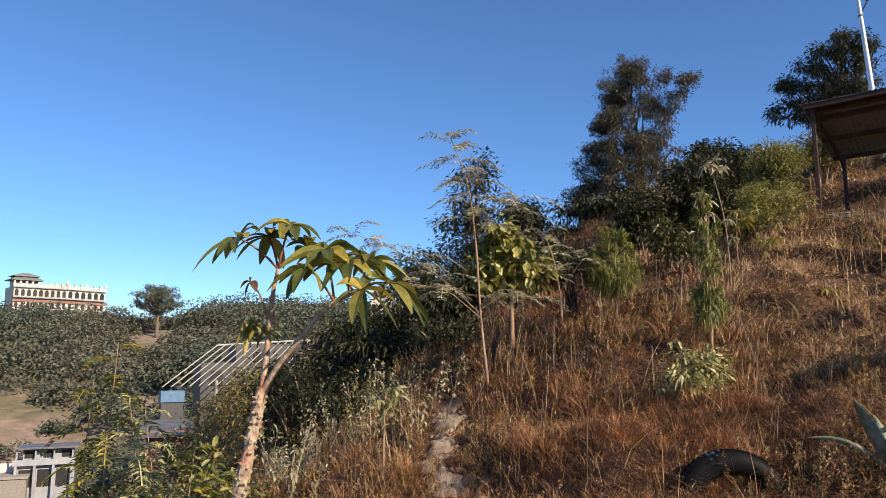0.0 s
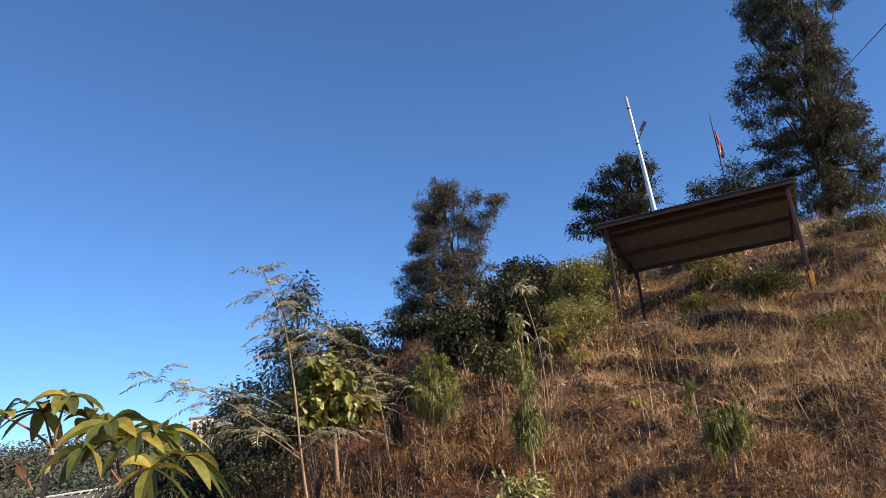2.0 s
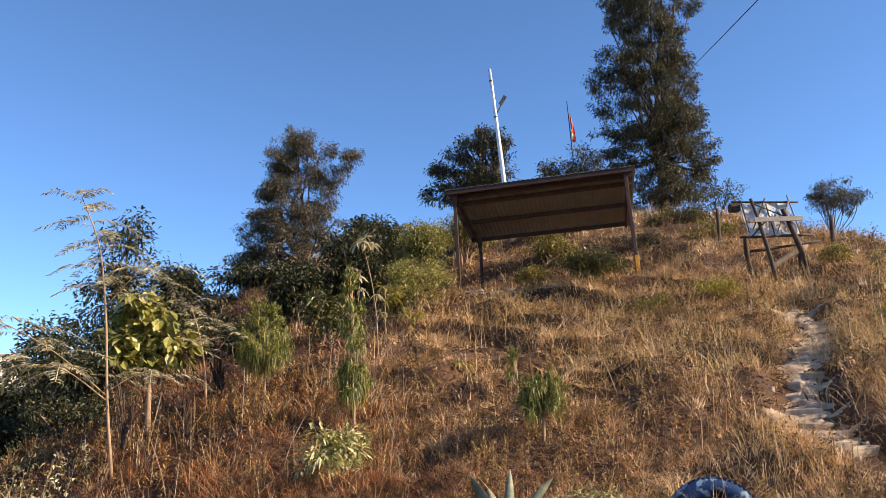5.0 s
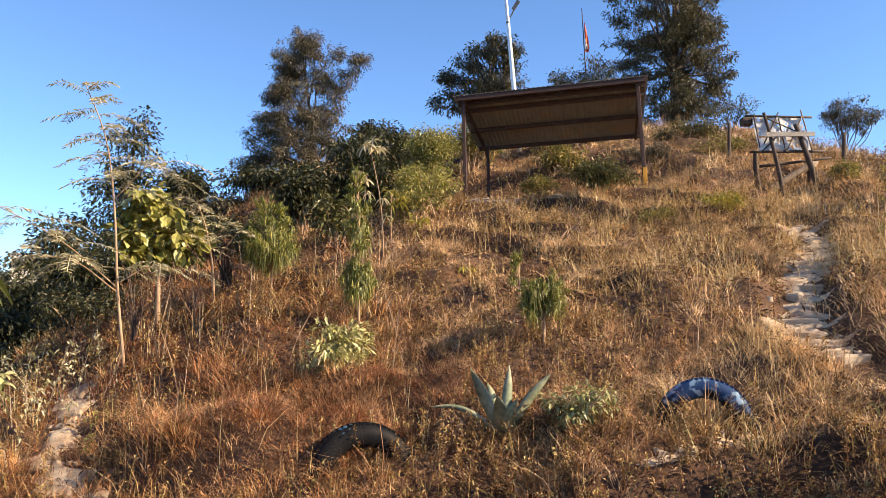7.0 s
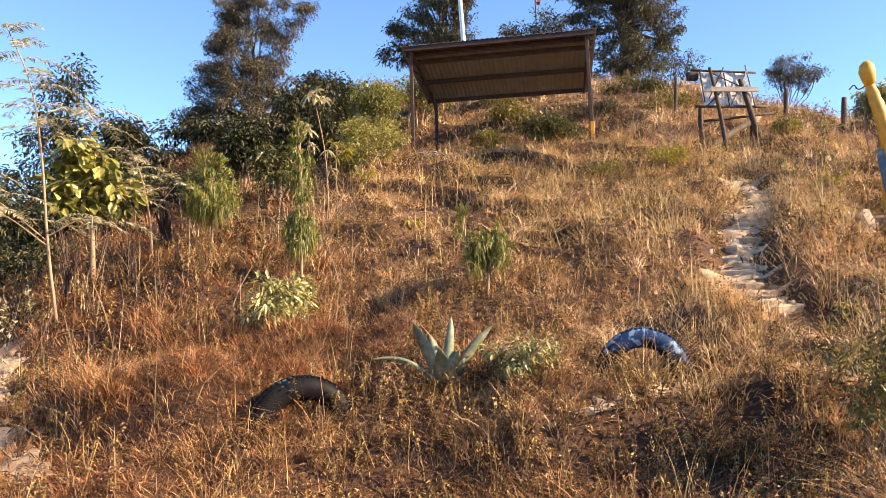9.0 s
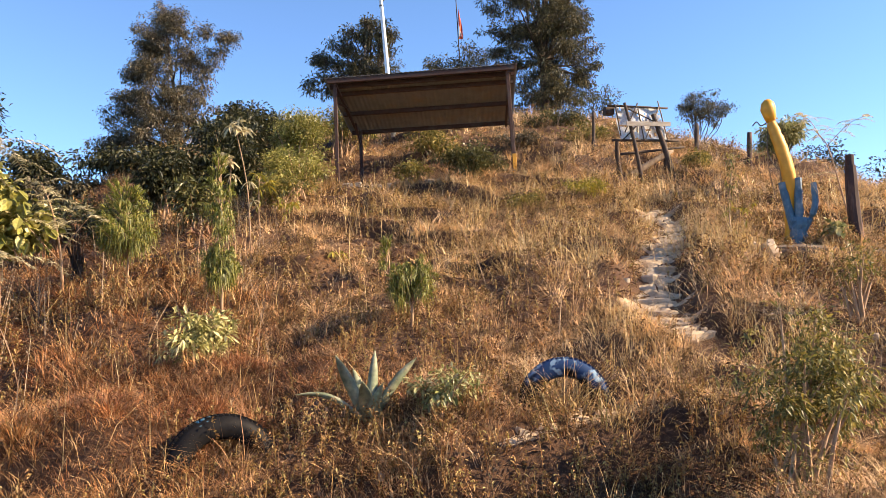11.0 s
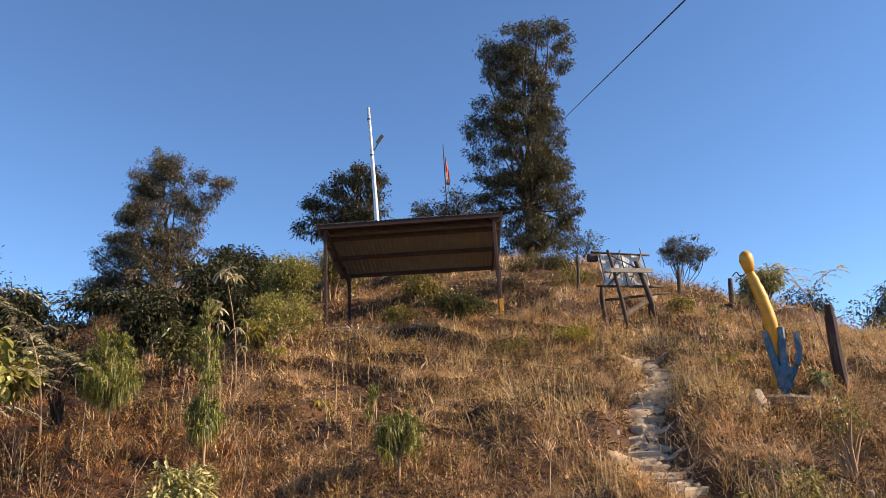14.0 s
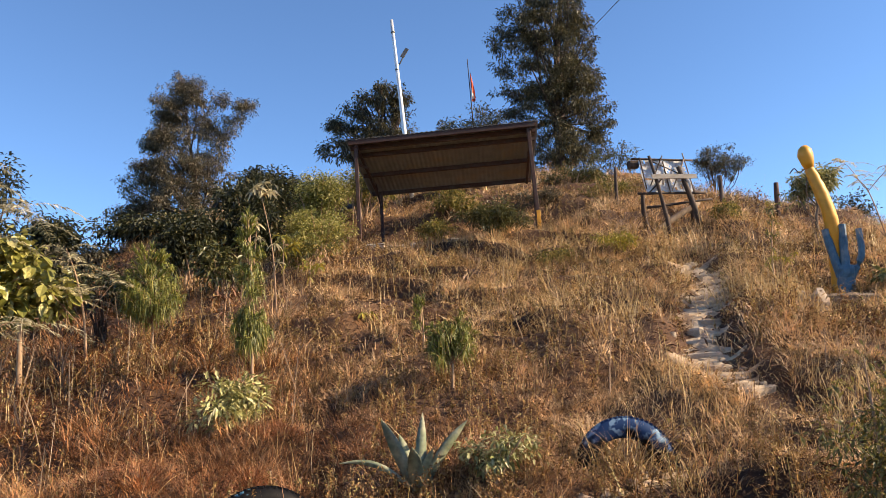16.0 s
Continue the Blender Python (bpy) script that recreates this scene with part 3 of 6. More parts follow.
def bush(name, base, radii, label, leaf, seed, clumps=60, per=28, spread=0.16, length=0.07, width=0.03, stems=9, category="bush", rows=1, stem_mat=M_STEM_TAN, group="", droop=0.1):
    rng = np.random.default_rng(seed)
    base = np.asarray(base, float)
    rx, ry, rz = radii
    t = thing(name, tuple(base), label, category, group)
    lobes = [((base + [0, 0, rz * 0.48]), (rx * 0.85, ry * 0.85, rz * 0.42), 2)]
    for _ in range(5):
        o = rng.uniform(-0.6, 0.6, 3)
        lobes.append((base + [o[0] * rx, o[1] * ry, rz * (0.3 + 0.45 * rng.random())], (rx * 0.45, ry * 0.45, rz * 0.26), 1))
    b, centres = crown(lobes, clumps, per, spread, length, width, rng, droop, rows=rows)
    w = Build()
    for i in rng.permutation(len(centres))[:stems]:
        foot = base + [rng.normal(0, rx * 0.15), rng.normal(0, ry * 0.15), -0.08]
        tube(w, curve_pts(foot, centres[i], 5, (0, 0, 0.08 * rz)), np.linspace(0.012 + 0.008 * rz, 0.004, 5), 5, False)
    part("woody_base", w, stem_mat, t, smooth=True)
    part("foliage", b, leaf, t)
    return t

# ---- ground ----


def make_ground():
    yaw = np.radians(np.r_[np.arange(-102, 52, 0.5), np.arange(52, 258, 4.0)])
    rad = np.r_[np.array([0.4, 1.2, 2.0]), np.arange(2.5, 25, 0.1), 25 * 1.055 ** np.arange(0, 92)]
    rr, aa = np.meshgrid(rad, yaw, indexing="ij")
    x, y = 0.3 - rr * np.sin(aa), 0.2 + rr * np.cos(aa)
    verts = np.stack([x, y, ground_z(x, y)], -1).reshape(-1, 3)
    n, m = rr.shape
    i, j = np.meshgrid(np.arange(n - 1), np.arange(m), indexing="ij")
    i, j = i.ravel(), j.ravel()
    k = (j + 1) % m
    quads = np.stack([i * m + j, (i + 1) * m + j, (i + 1) * m + k, i * m + k], 1)
    verts = np.concatenate([verts, [[0.3, 0.2, z_at(0.3, 0.2)]]])
    c = np.arange(m)
    tris = np.stack([np.full(m, len(verts) - 1), (c + 1) % m, c], 1)
    ob = new("ground", mesh_of("ground", verts, [quads, tris[:, [0, 2, 1]]], M_GROUND, True))
    tagged(ob, "steep dry brown hillside falling to a wooded valley", "ground", kind="structure")


make_ground()


def strip(name, line, wide, label, seed):
    """A trodden path of bare earth, a little over the ground."""
    rng = np.random.default_rng(seed)
    pts = through_pts([(x, y, 0) for x, y in line], 14)
    d = unit(np.gradient(pts, axis=0))
    side = np.stack([d[:, 1], -d[:, 0], 0 * d[:, 0]], 1)
    cols = np.linspace(-1, 1, 13)
    k = np.arange(len(pts))
    edge = np.stack([wide * (1 + 0.9 * vnoise(k / 2.3 + seed + 7 * e, np.zeros(len(pts)) + 3 * e)) for e in (0, 1)], 1)
    reach = np.where(cols[None] < 0, edge[:, :1], edge[:, 1:]) * cols[None]
    grid = pts[:, None] + side[:, None] * reach[..., None]
    ledge = 0.05 * (1 - (k[:, None] / 8.0 + 0.9 * vnoise(k / 9.0, 0 * k + seed)[:, None] + 0.55 * vnoise(grid[..., 0] / 0.28, grid[..., 1] / 0.28)) % 1.0)
    z = ground_z(grid[..., 0], grid[..., 1]) + ledge - 0.05 * np.abs(cols)[None] ** 3 + rng.normal(0, 0.006, grid.shape[:2])
    taper = np.clip(np.minimum(k, len(pts) - 1 - k) / 9.0, 0, 1)
    z = z - 0.10 * (1 - taper[:, None])
    grid[..., 2] = z
    n, m = z.shape
    i, j = (g.ravel() for g in np.meshgrid(np.arange(n - 1), np.arange(m - 1), indexing="ij"))
    b = Build().add(grid, np.stack([i * m + j, i * m + j + 1, (i + 1) * m + j + 1, (i + 1) * m + j], 1))
    return solo(name, b, M_DIRT, label, "path", kind="structure", smooth=True)


path_up = strip("path_steps", STEPS, 0.29, "pale eroded earth path climbing the slope in steps", 1)
path_left = strip("path_left", TRAIL, 0.20, "narrow trodden earth path between dry grass", 2)
path_front = strip("path_front", FRONT, 0.10, "faint bare strip of trodden earth in grass", 3)


# ---- grass ----


def blades(b, at, az, length, lean, width, rng, segs=3):
    n = len(at)
    out = np.stack([np.cos(az), np.sin(az), 0 * az], 1)
    turn = az + np.pi / 2 + rng.normal(0, 0.5, n)
    side = np.stack([np.cos(turn), np.sin(turn), 0 * az], 1)
    rows = []
    for i in range(segs + 1):
        s = i / segs
        c = at + out * (lean * length * s**1.6)[:, None]
        c = c + np.array([0, 0, 1.0]) * (length * (s - 0.38 * np.minimum(lean, 1.2) * s**2))[:, None]
        w = (width * (1 - 0.88 * s**1.3) / 2)[:, None]
        rows += [c - side * w, c + side * w]
    k = np.arange(n)[:, None, None] * (2 * segs + 2)
    q = np.array([(2 * i, 2 * i + 1, 2 * i + 3, 2 * i + 2) for i in range(segs)])[None]
    b.add(np.stack(rows, 1), (k + q).reshape(-1, 4))


def scatter(n, r0, r1, rng, yaw0=-72, yaw1=36):
    r = np.sqrt(rng.uniform(r0**2, r1**2, n))
    a = np.radians(rng.uniform(yaw0, yaw1, n))
    return 0.3 - r * np.sin(a), 0.2 + r * np.cos(a)


def keep_off(x, y, rng):
    """Chance to grow: little on the paths and the pad."""
    ok = np.ones(len(x))
    for line, wide in ((STEPS, 0.25), (TRAIL, 0.19), (FRONT, 0.11)):
        ok *= 0.08 + 0.92 * step01(wide * 0.6, wide * 1.2, off_line(x, y, line) + rng.normal(0, 0.09, len(x)) + 0.12 * vnoise(x / 0.28, y / 0.28))
    a = (x - PAD[0]) * E_X + (y - PAD[1]) * E_Y
    c = -(x - PAD[0]) * E_Y + (y - PAD[1]) * E_X
    ok *= 1 - 0.85 * ((a > 0) & (a < 4.0) & (c > -0.15) & (c < 2.2))
    return rng.random(len(x)) < ok


def grass_field(name, label, mat, density, r0, r1, per, length, lean, width, segs, seed, tuft=0.05, upright=0.0, where=None):
    rng = np.random.default_rng(seed)
    area = 0.5 * (r1**2 - r0**2) * math.radians(108)
    x, y = scatter(int(area * density), r0, r1, rng)
    thick = 0.70 + 0.75 * vnoise(x / 0.5 + seed, y / 0.5) + 0.55 * vnoise(x / 0.9, y / 0.9 + 4)
    ok = keep_off(x, y, rng) & (rng.random(len(x)) < thick) & (ground_z(x, y) > -3)
    if where is not None:
        ok &= where(x, y)
    x, y = x[ok], y[ok]
    tall = (0.8 + 0.65 * vnoise(x / 0.8, y / 0.8 + seed)) * rng.uniform(0.7, 1.3, len(x))
    count = rng.integers(max(1, int(per * 0.5)), int(per * 1.5) + 1, len(x))
    i = np.repeat(np.arange(len(x)), count)
    n = len(i)
    px, py = x[i] + rng.normal(0, tuft, n), y[i] + rng.normal(0, tuft, n)
    at = np.stack([px, py, ground_z(px, py) - 0.02], 1)
    az = np.arctan2(py - y[i], px - x[i]) + rng.normal(0, 0.7, n)
    b = Build()
    blades(b, at, az, length * tall[i] * rng.uniform(0.5, 1.3, n), np.abs(rng.normal(lean, 0.35, n)) * (1 - upright), width * rng.uniform(0.6, 1.5, n), rng, segs)
    return solo(name, b, mat, label, "grass", kind="stuff")


def weeds(name, label, mat, density, r0, r1, height, leaf, per, seed, stalk_w=0.006, yaw=(-72, 36), where=None):
    """Dry herbs: thin branching stalks with small curled leaves."""
    rng = np.random.default_rng(seed)
    area = 0.5 * (r1**2 - r0**2) * math.radians(yaw[1] - yaw[0])
    x, y = scatter(int(area * density), r0, r1, rng, *yaw)
    ok = keep_off(x, y, rng) & (rng.random(len(x)) < 0.55 + 0.7 * vnoise(x / 1.4 + seed, y / 1.4)) & (ground_z(x, y) > -3)
    if where is not None:
        ok &= where(x, y)
    x, y = x[ok], y[ok]
    n = len(x)
    h = height * rng.uniform(0.5, 1.4, n)
    root = np.stack([x, y, ground_z(x, y) - 0.02], 1)
    tip = root + np.stack([rng.normal(0, 0.22, n) * h, rng.normal(0, 0.22, n) * h, h], 1)
    b = Build()
    az = rng.uniform(0, 6.28, n)
    side = np.stack([np.cos(az), np.sin(az), 0 * az], 1) * stalk_w
    b.add(np.stack([root - side, root + side, tip + side * 0.3, tip - side * 0.3], 1), 4 * np.arange(n)[:, None] + np.arange(4))
    i = np.repeat(np.arange(n), per)
    s = rng.uniform(0.2, 1.0, len(i))[:, None]
    at = root[i] * (1 - s) + tip[i] * s + rng.normal(0, 0.05, (len(i), 3)) * h[i][:, None]
    leaves(b, at, rng.normal(0, 1, (len(i), 3)) + [0, 0, 0.3], leaf * rng.uniform(0.5, 1.4, len(i)), leaf * 0.45, rng)
    return solo(name, b, mat, label, "weeds", kind="stuff")



def litter(name, label, mat, density, r0, r1, length, width, seed):
    """Dead blades and leaves lying about on the soil."""
    rng = np.random.default_rng(seed)
    area = 0.5 * (r1**2 - r0**2) * math.radians(108)
    x, y = scatter(int(area * density), r0, r1, rng)
    ok = keep_off(x, y, rng) & (ground_z(x, y) > -3)
    x, y = x[ok], y[ok]
    n = len(x)
    at = np.stack([x, y, ground_z(x, y) + rng.uniform(0.005, 0.07, n)], 1)
    along = rng.normal(0, 1, (n, 3)) * [1, 1, 0.35]
    b = Build()
    leaves(b, at, along, length * rng.uniform(0.4, 1.4, n), width * rng.uniform(0.5, 1.6, n), rng, 0.1)
    return solo(name, b, mat, label, "litter", kind="stuff")


litter("dead_litter", "dead grass and leaf litter covering the soil", M_LITTER, 600, 4.3, 8.5, 0.075, 0.012, 26)
litter("dead_litter", "dead grass and leaf litter covering the soil", M_LITTER, 260, 8.5, 14.0, 0.10, 0.018, 27)
litter("dead_litter", "dead grass and leaf litter covering the soil", M_LITTER, 60, 14.0, 24.0, 0.14, 0.022, 28)
grass_field("dry_grass", "short dry turf on the level ground", M_GRASS, 30, 1.3, 4.3, 18, 0.16, 1.1, 0.006, 2, 29)
grass_field("straw_grass", "pale feathery straw grass along the stepped path", M_STRAW, 40, 6.0, 13.0, 13, 0.42, 0.6, 0.0058, 3, 19, 0.06, 0.0, lambda x, y: (off_line(x, y, STEPS) < 1.25) & (vnoise(x / 0.6, y / 0.6) > -0.1))
grass_field("dry_grass", "tangled rust and straw coloured dry grass tufts", M_GRASS, 110, 4.3, 8.0, 20, 0.21, 1.0, 0.0058, 2, 11)
grass_field("dry_grass", "tangled rust and straw coloured dry grass tufts", M_GRASS, 75, 8.0, 13.0, 15, 0.22, 0.95, 0.0085, 2, 12)
grass_field("dry_grass", "dry tawny grass covering the upper slope", M_GRASS, 36, 13.0, 20.0, 12, 0.25, 0.85, 0.013, 2, 13)
grass_field("dry_grass", "dry tawny grass on the hill crest", M_GRASS, 18, 20.0, 31.0, 9, 0.28, 0.75, 0.018, 2, 14)
grass_field("grass_thatch", "dense low thatch of dry rust brown grass", M_THATCH, 210, 4.2, 8.0, 11, 0.13, 1.25, 0.0062, 2, 35, 0.07)
grass_field("grass_thatch", "dense low thatch of dry rust brown grass", M_THATCH, 90, 8.0, 14.0, 10, 0.15, 1.2, 0.011, 1, 36, 0.09)
grass_field("grass_thatch", "dense low thatch of dry rust brown grass", M_THATCH, 26, 14.0, 22.0, 9, 0.18, 1.1, 0.018, 1, 37, 0.11)
grass_field("grass_tussock", "arching tussocks of long dry golden grass", M_GRASS, 4.0, 4.3, 9.0, 70, 0.40, 1.15, 0.0056, 3, 17, 0.06)
grass_field("grass_tussock", "arching tussocks of long dry golden grass", M_GRASS, 2.6, 9.0, 18.0, 48, 0.40, 1.1, 0.0095, 3, 18, 0.07)
grass_field("straw_grass", "tall thin pale straw stalks standing above the turf", M_STRAW, 9, 4.3, 9.5, 5, 0.50, 0.45, 0.0045, 3, 15, 0.06)
grass_field("straw_grass", "tall thin pale straw stalks standing above the turf", M_STRAW, 7, 9.5, 18.0, 4, 0.52, 0.4, 0.007, 3, 16, 0.08)
grass_field("straw_grass", "pale straw grass drifts on the sunny side", M_STRAW, 42, 4.6, 15.0, 12, 0.32, 0.8, 0.0065, 3, 20, 0.06, 0.0, lambda x, y: (x + 1.6 * vnoise(x / 1.3, y / 1.3) > 5.6) & (vnoise(x / 0.8 + 3, y / 0.8) > -0.2))
grass_field("straw_grass", "straw tufts hanging over the path edges", M_STRAW, 30, 5.5, 13.5, 14, 0.26, 1.1, 0.006, 3, 32, 0.07, 0.0, lambda x, y: (off_line(x, y, STEPS) < 0.55) & (off_line(x, y, STEPS) > 0.12 + 0.12 * vnoise(x / 0.3, y / 0.3)))
weeds("dry_weeds", "low dry reddish brown weeds with small leaves", M_WEED, 62, 4.3, 9.0, 0.22, 0.036, 22, 21)
weeds("dry_weeds", "low dry reddish brown weeds with small leaves", M_WEED, 40, 9.0, 16.0, 0.27, 0.048, 17, 22)
weeds("dry_weeds", "low dry reddish brown weeds on the bank", M_WEED, 75, 4.2, 6.4, 0.26, 0.034, 26, 33)
grass_field("dry_grass", "tangled rust coloured dry grass on the bank", M_GRASS, 60, 3.9, 6.2, 20, 0.24, 0.9, 0.005, 3, 34)
weeds("dry_weeds", "low dry brown weeds on the crest", M_WEED, 16, 16.0, 27.0, 0.32, 0.055, 14, 23)
weeds("dead_stalks", "grey dead weed stalks standing at the slope edge", M_GREY_STALK, 14, 7.5, 14.0, 0.55, 0.035, 9, 24, 0.006, (-22, 12))
weeds("dead_stalks", "grey dead weed stalks by the terrace", M_GREY_STALK, 7, 6.5, 12.0, 0.50, 0.035, 9, 25, 0.005, (-72, -52))
weeds("tall_dry_weeds", "tall pale dry weeds along the slope edge", M_FEATHER, 9, 7.6, 11.5, 0.72, 0.065, 30, 30, 0.006, (-1, 15))
weeds("tall_dry_weeds", "tall yellowing weeds along the slope edge", M_LEAF_OLIVE, 4, 7.2, 11.5, 0.6, 0.06, 26, 31, 0.006, (-1, 18))

# ---- shelter ----


def on_pad(a, b):
    return np.array([PAD[0] + a * E_X - b * E_Y, PAD[1] + a * E_Y + b * E_X])


def make_shelter():
    fl, fr, bl, br = on_pad(0.03, 0.0), on_pad(3.66, 0.0), on_pad(0.28, 2.15), on_pad(3.85, 2.15)
    t = thing("shelter", (*fl, z_at(*fl)), "open rusty steel shelter with a sloping sheet roof", "shelter")
    ez = np.array([0, 0, 1.0])
    ax, ay = np.array([E_X, E_Y, 0]), np.array([-E_Y, E_X, 0])
    # roof corners: front high, back low
    c_fl, c_fr = np.array([*on_pad(-0.18, -0.12), 6.42]), np.array([*on_pad(3.80, -0.12), 6.56])
    c_bl, c_br = np.array([*on_pad(0.02, 2.32), 5.86]), np.array([*on_pad(3.85, 2.32), 5.95])

    def roof_at(u, v, drop=0.0):
        return (c_fl * (1 - u) + c_fr * u) * (1 - v) + (c_bl * (1 - u) + c_br * u) * v - ez * drop

    b = Build()
    n, m = 160, 6
    top = np.array([[roof_at(i / n, j / m) + ez * 0.011 * math.cos(i * math.pi / 2) for j in range(m + 1)] for i in range(n + 1)])
    low = top - ez * 0.008
    k = m + 1
    i, j = (g.ravel() for g in np.meshgrid(np.arange(n), np.arange(m), indexing="ij"))
    q = np.stack([i * k + j, (i + 1) * k + j, (i + 1) * k + j + 1, i * k + j + 1], 1)
    b.add(top, q).add(low, q[:, ::-1])
    off = (n + 1) * k
    rim = [(i * k, (i + 1) * k, off + (i + 1) * k, off + i * k) for i in range(n)] + [(i * k + m, off + i * k + m, off + (i + 1) * k + m, (i + 1) * k + m) for i in range(n)]
    b.q.append(np.array(rim))
    part("roof_sheet", b, M_ROOF, t, "ribbed weathered metal roof sheet, pale underneath", True)
    for p, v, extra in ((fl, 0.05, 0), (fr, 0.05, 1), (bl, 0.93, 0), (br, 0.93, 0)):
        a = (p - on_pad(0, 0)) @ [E_X, E_Y]
        top_z = roof_at(np.clip((a + 0.18) / 3.98, 0, 1), v, 0.07)[2]
        z0 = z_at(*p)
        lean = ax[:2] * (-0.06 if extra else 0.0)
        b = Build()
        box(b, ((p[0] + lean[0] / 2), (p[1] + lean[1] / 2), (z0 - 0.15 + top_z) / 2), ((top_z - z0 + 0.15) / 2, 0.036, 0.036), unit([lean[0], lean[1], top_z - z0]), ax, ay, 0.006)
        post = part("post", b, M_RUST, t)
        if extra:
            b = Build()
            box(b, (p[0], p[1], z0 + 0.22), (0.24, 0.041, 0.041), ez, ax, ay, 0.006)
            part("painted_foot", b, M_YELLOW, post, "yellow painted post foot")
    for v in (0.02, 0.11, 0.24, 0.60, 0.97):
        b = Build()
        a, c = roof_at(0.015, v, 0.055), roof_at(0.985, v, 0.055)
        box(b, (a + c) / 2, (np.linalg.norm(c - a) / 2, 0.034, 0.045), unit(c - a), ay, ez, 0.005)
        part("purlin", b, M_RUST, t)
    for u in (0.055, 0.96):
        b = Build()
        a, c = roof_at(u, 0.02, 0.115), roof_at(u, 0.97, 0.115)
        d = unit(c - a)
        box(b, (a + c) / 2, (np.linalg.norm(c - a) / 2, 0.028, 0.03), d, ax, np.cross(d, ax), 0.005)
        part("rafter", b, M_RUST, t)
    for a, c in (((*fl, 5.95), roof_at(0.065, 0.42, 0.13)), ((*bl, 5.45), roof_at(0.07, 0.72, 0.13))):
        b = Build()
        a = np.array(a)
        d = unit(np.array(c) - a)
        box(b, (a + c) / 2, (np.linalg.norm(np.array(c) - a) / 2, 0.018, 0.018), d, ax, np.cross(d, ax))
        part("brace", b, M_RUST, t)
    # low stone kerb at the pad's edge
    rng = np.random.default_rng(5)
    kerb = thing("stone_kerb", (*on_pad(1.2, 0.35), z_at(*on_pad(1.2, 0.35))), "low grey stone edging under the shelter", "kerb")
    for s in range(6):
        p = on_pad(0.3 + 0.42 * s, 0.35 + rng.normal(0, 0.03))
        b = Build()
        box(b, (*p, z_at(*p) + 0.03), (0.19, 0.13, 0.07), ax, ay, ez, 0.03)
        part("stone", b, M_SLAB, kerb)


make_shelter()

# ---- trees on the hill ----
R = np.array([0.826, -0.564, 0])  # to the right as seen from the foot of the slope


def rel(right, up, back=0.0):
    return (R[0] * right + 0.564 * back, R[1] * right + 0.826 * back, up)


tree("tree", (6.9, 25.3, 5.6), profile_lobes([(6.95, -0.55, 0.25), (6.4, -0.5, 0.55), (5.8, -0.45, 0.85), (4.95, -0.25, 1.15), (4.15, -0.35, 1.4), (3.4, -0.35, 1.65), (2.6, -0.4, 1.95), (1.85, -0.5, 2.1), (1.0, -0.3, 2.2), (0.3, -0.2, 2.0)], 340, 0.28, 31)
     + [(rel(1.7, 5.3), (0.40, 0.4, 0.30), 0.28), (rel(1.3, 4.9), (0.40, 0.4, 0.28), 0.24), (rel(0.8, 5.6), (0.34, 0.4, 0.34), 0.22), (rel(1.1, 4.4), (0.40, 0.4, 0.28), 0.2), (rel(-1.5, 4.1), (0.4, 0.4, 0.25), 0.2), (rel(-2.1, 2.9), (0.45, 0.4, 0.25), 0.2)],
     "tall brown-green tree with thin ragged crown", leaf=M_LEAF_BROWN, clumps=2000, per=44, spread=0.23, length=0.085, width=0.036, seed=31, trunk_r=0.11, limbs=60)
tree("tree", (14.6, 26.6, 8.0), profile_lobes([(5.45, 0.1, 0.5), (4.95, 0.1, 1.15), (4.2, -0.05, 1.6), (3.6, -0.25, 1.85), (3.0, -0.6, 1.75), (2.3, -1.4, 1.1)], 110, 0.27, 32),
     "dark airy tree with open branches behind the shelter", leaf=M_LEAF_HILL, clumps=330, per=46, spread=0.30, length=0.15, width=0.05, seed=32, trunk_r=0.12, limbs=80)
tree("tree", (17.5, 25.1, 8.4), [(rel(-0.2, 2.5), (1.5, 1.2, 0.9), 2), (rel(1.2, 3.0), (1.1, 1.0, 0.9), 1.4), (rel(-1.5, 2.0), (1.0, 0.9, 0.6), 0.8)],
     "low dark spreading tree near the hilltop", clumps=130, per=50, spread=0.4, length=0.15, width=0.05, seed=33, limbs=30)
tree("tree", (18.45, 20.2, 8.0), profile_lobes([(9.9, 1.15, 0.4), (9.2, 0.55, 1.9), (8.5, 0.3, 1.95), (7.9, 0.35, 1.75), (7.3, 0.15, 1.35), (6.75, -0.1, 1.35), (6.2, -0.4, 1.85), (5.4, -0.35, 1.9), (4.7, -0.2, 2.0), (3.9, -0.1, 2.0), (3.0, -0.05, 2.05), (2.0, 0.0, 2.0), (0.8, 0.0, 1.8)], 520, 0.3, 34),
     "tall dark leafy tree on the hilltop with a cable", leaf=M_LEAF_HILL, clumps=1900, per=42, spread=0.24, length=0.115, width=0.042, seed=34, trunk_r=0.17, limbs=60)
tree("small_tree", (17.5, 16.85, 6.6), [(rel(0, 1.15), (0.75, 0.6, 0.45), 1), (rel(0.4, 1.5), (0.45, 0.4, 0.35), 0.6), (rel(-0.5, 0.8), (0.5, 0.4, 0.3), 0.5)], "small thin roadside tree behind the frame", leaf=M_LEAF_DULL, clumps=70, per=26, spread=0.2, length=0.08, width=0.03, seed=35, trunk_r=0.04, limbs=14, fork=0.3)
tree("small_tree", (24.5, 18.3, 3.4), profile_lobes([(6.25, 0.1, 0.4), (6.0, 0.15, 0.85), (5.6, 0.25, 1.15), (5.2, 0.3, 1.1), (4.9, 0.3, 0.7)], 60, 0.2, 36), "lone dark tree standing on the skyline", leaf=M_LEAF_HILL, clumps=230, per=30, spread=0.19, length=0.075, width=0.032, seed=36, trunk_r=0.06, limbs=16, fork=0.7)
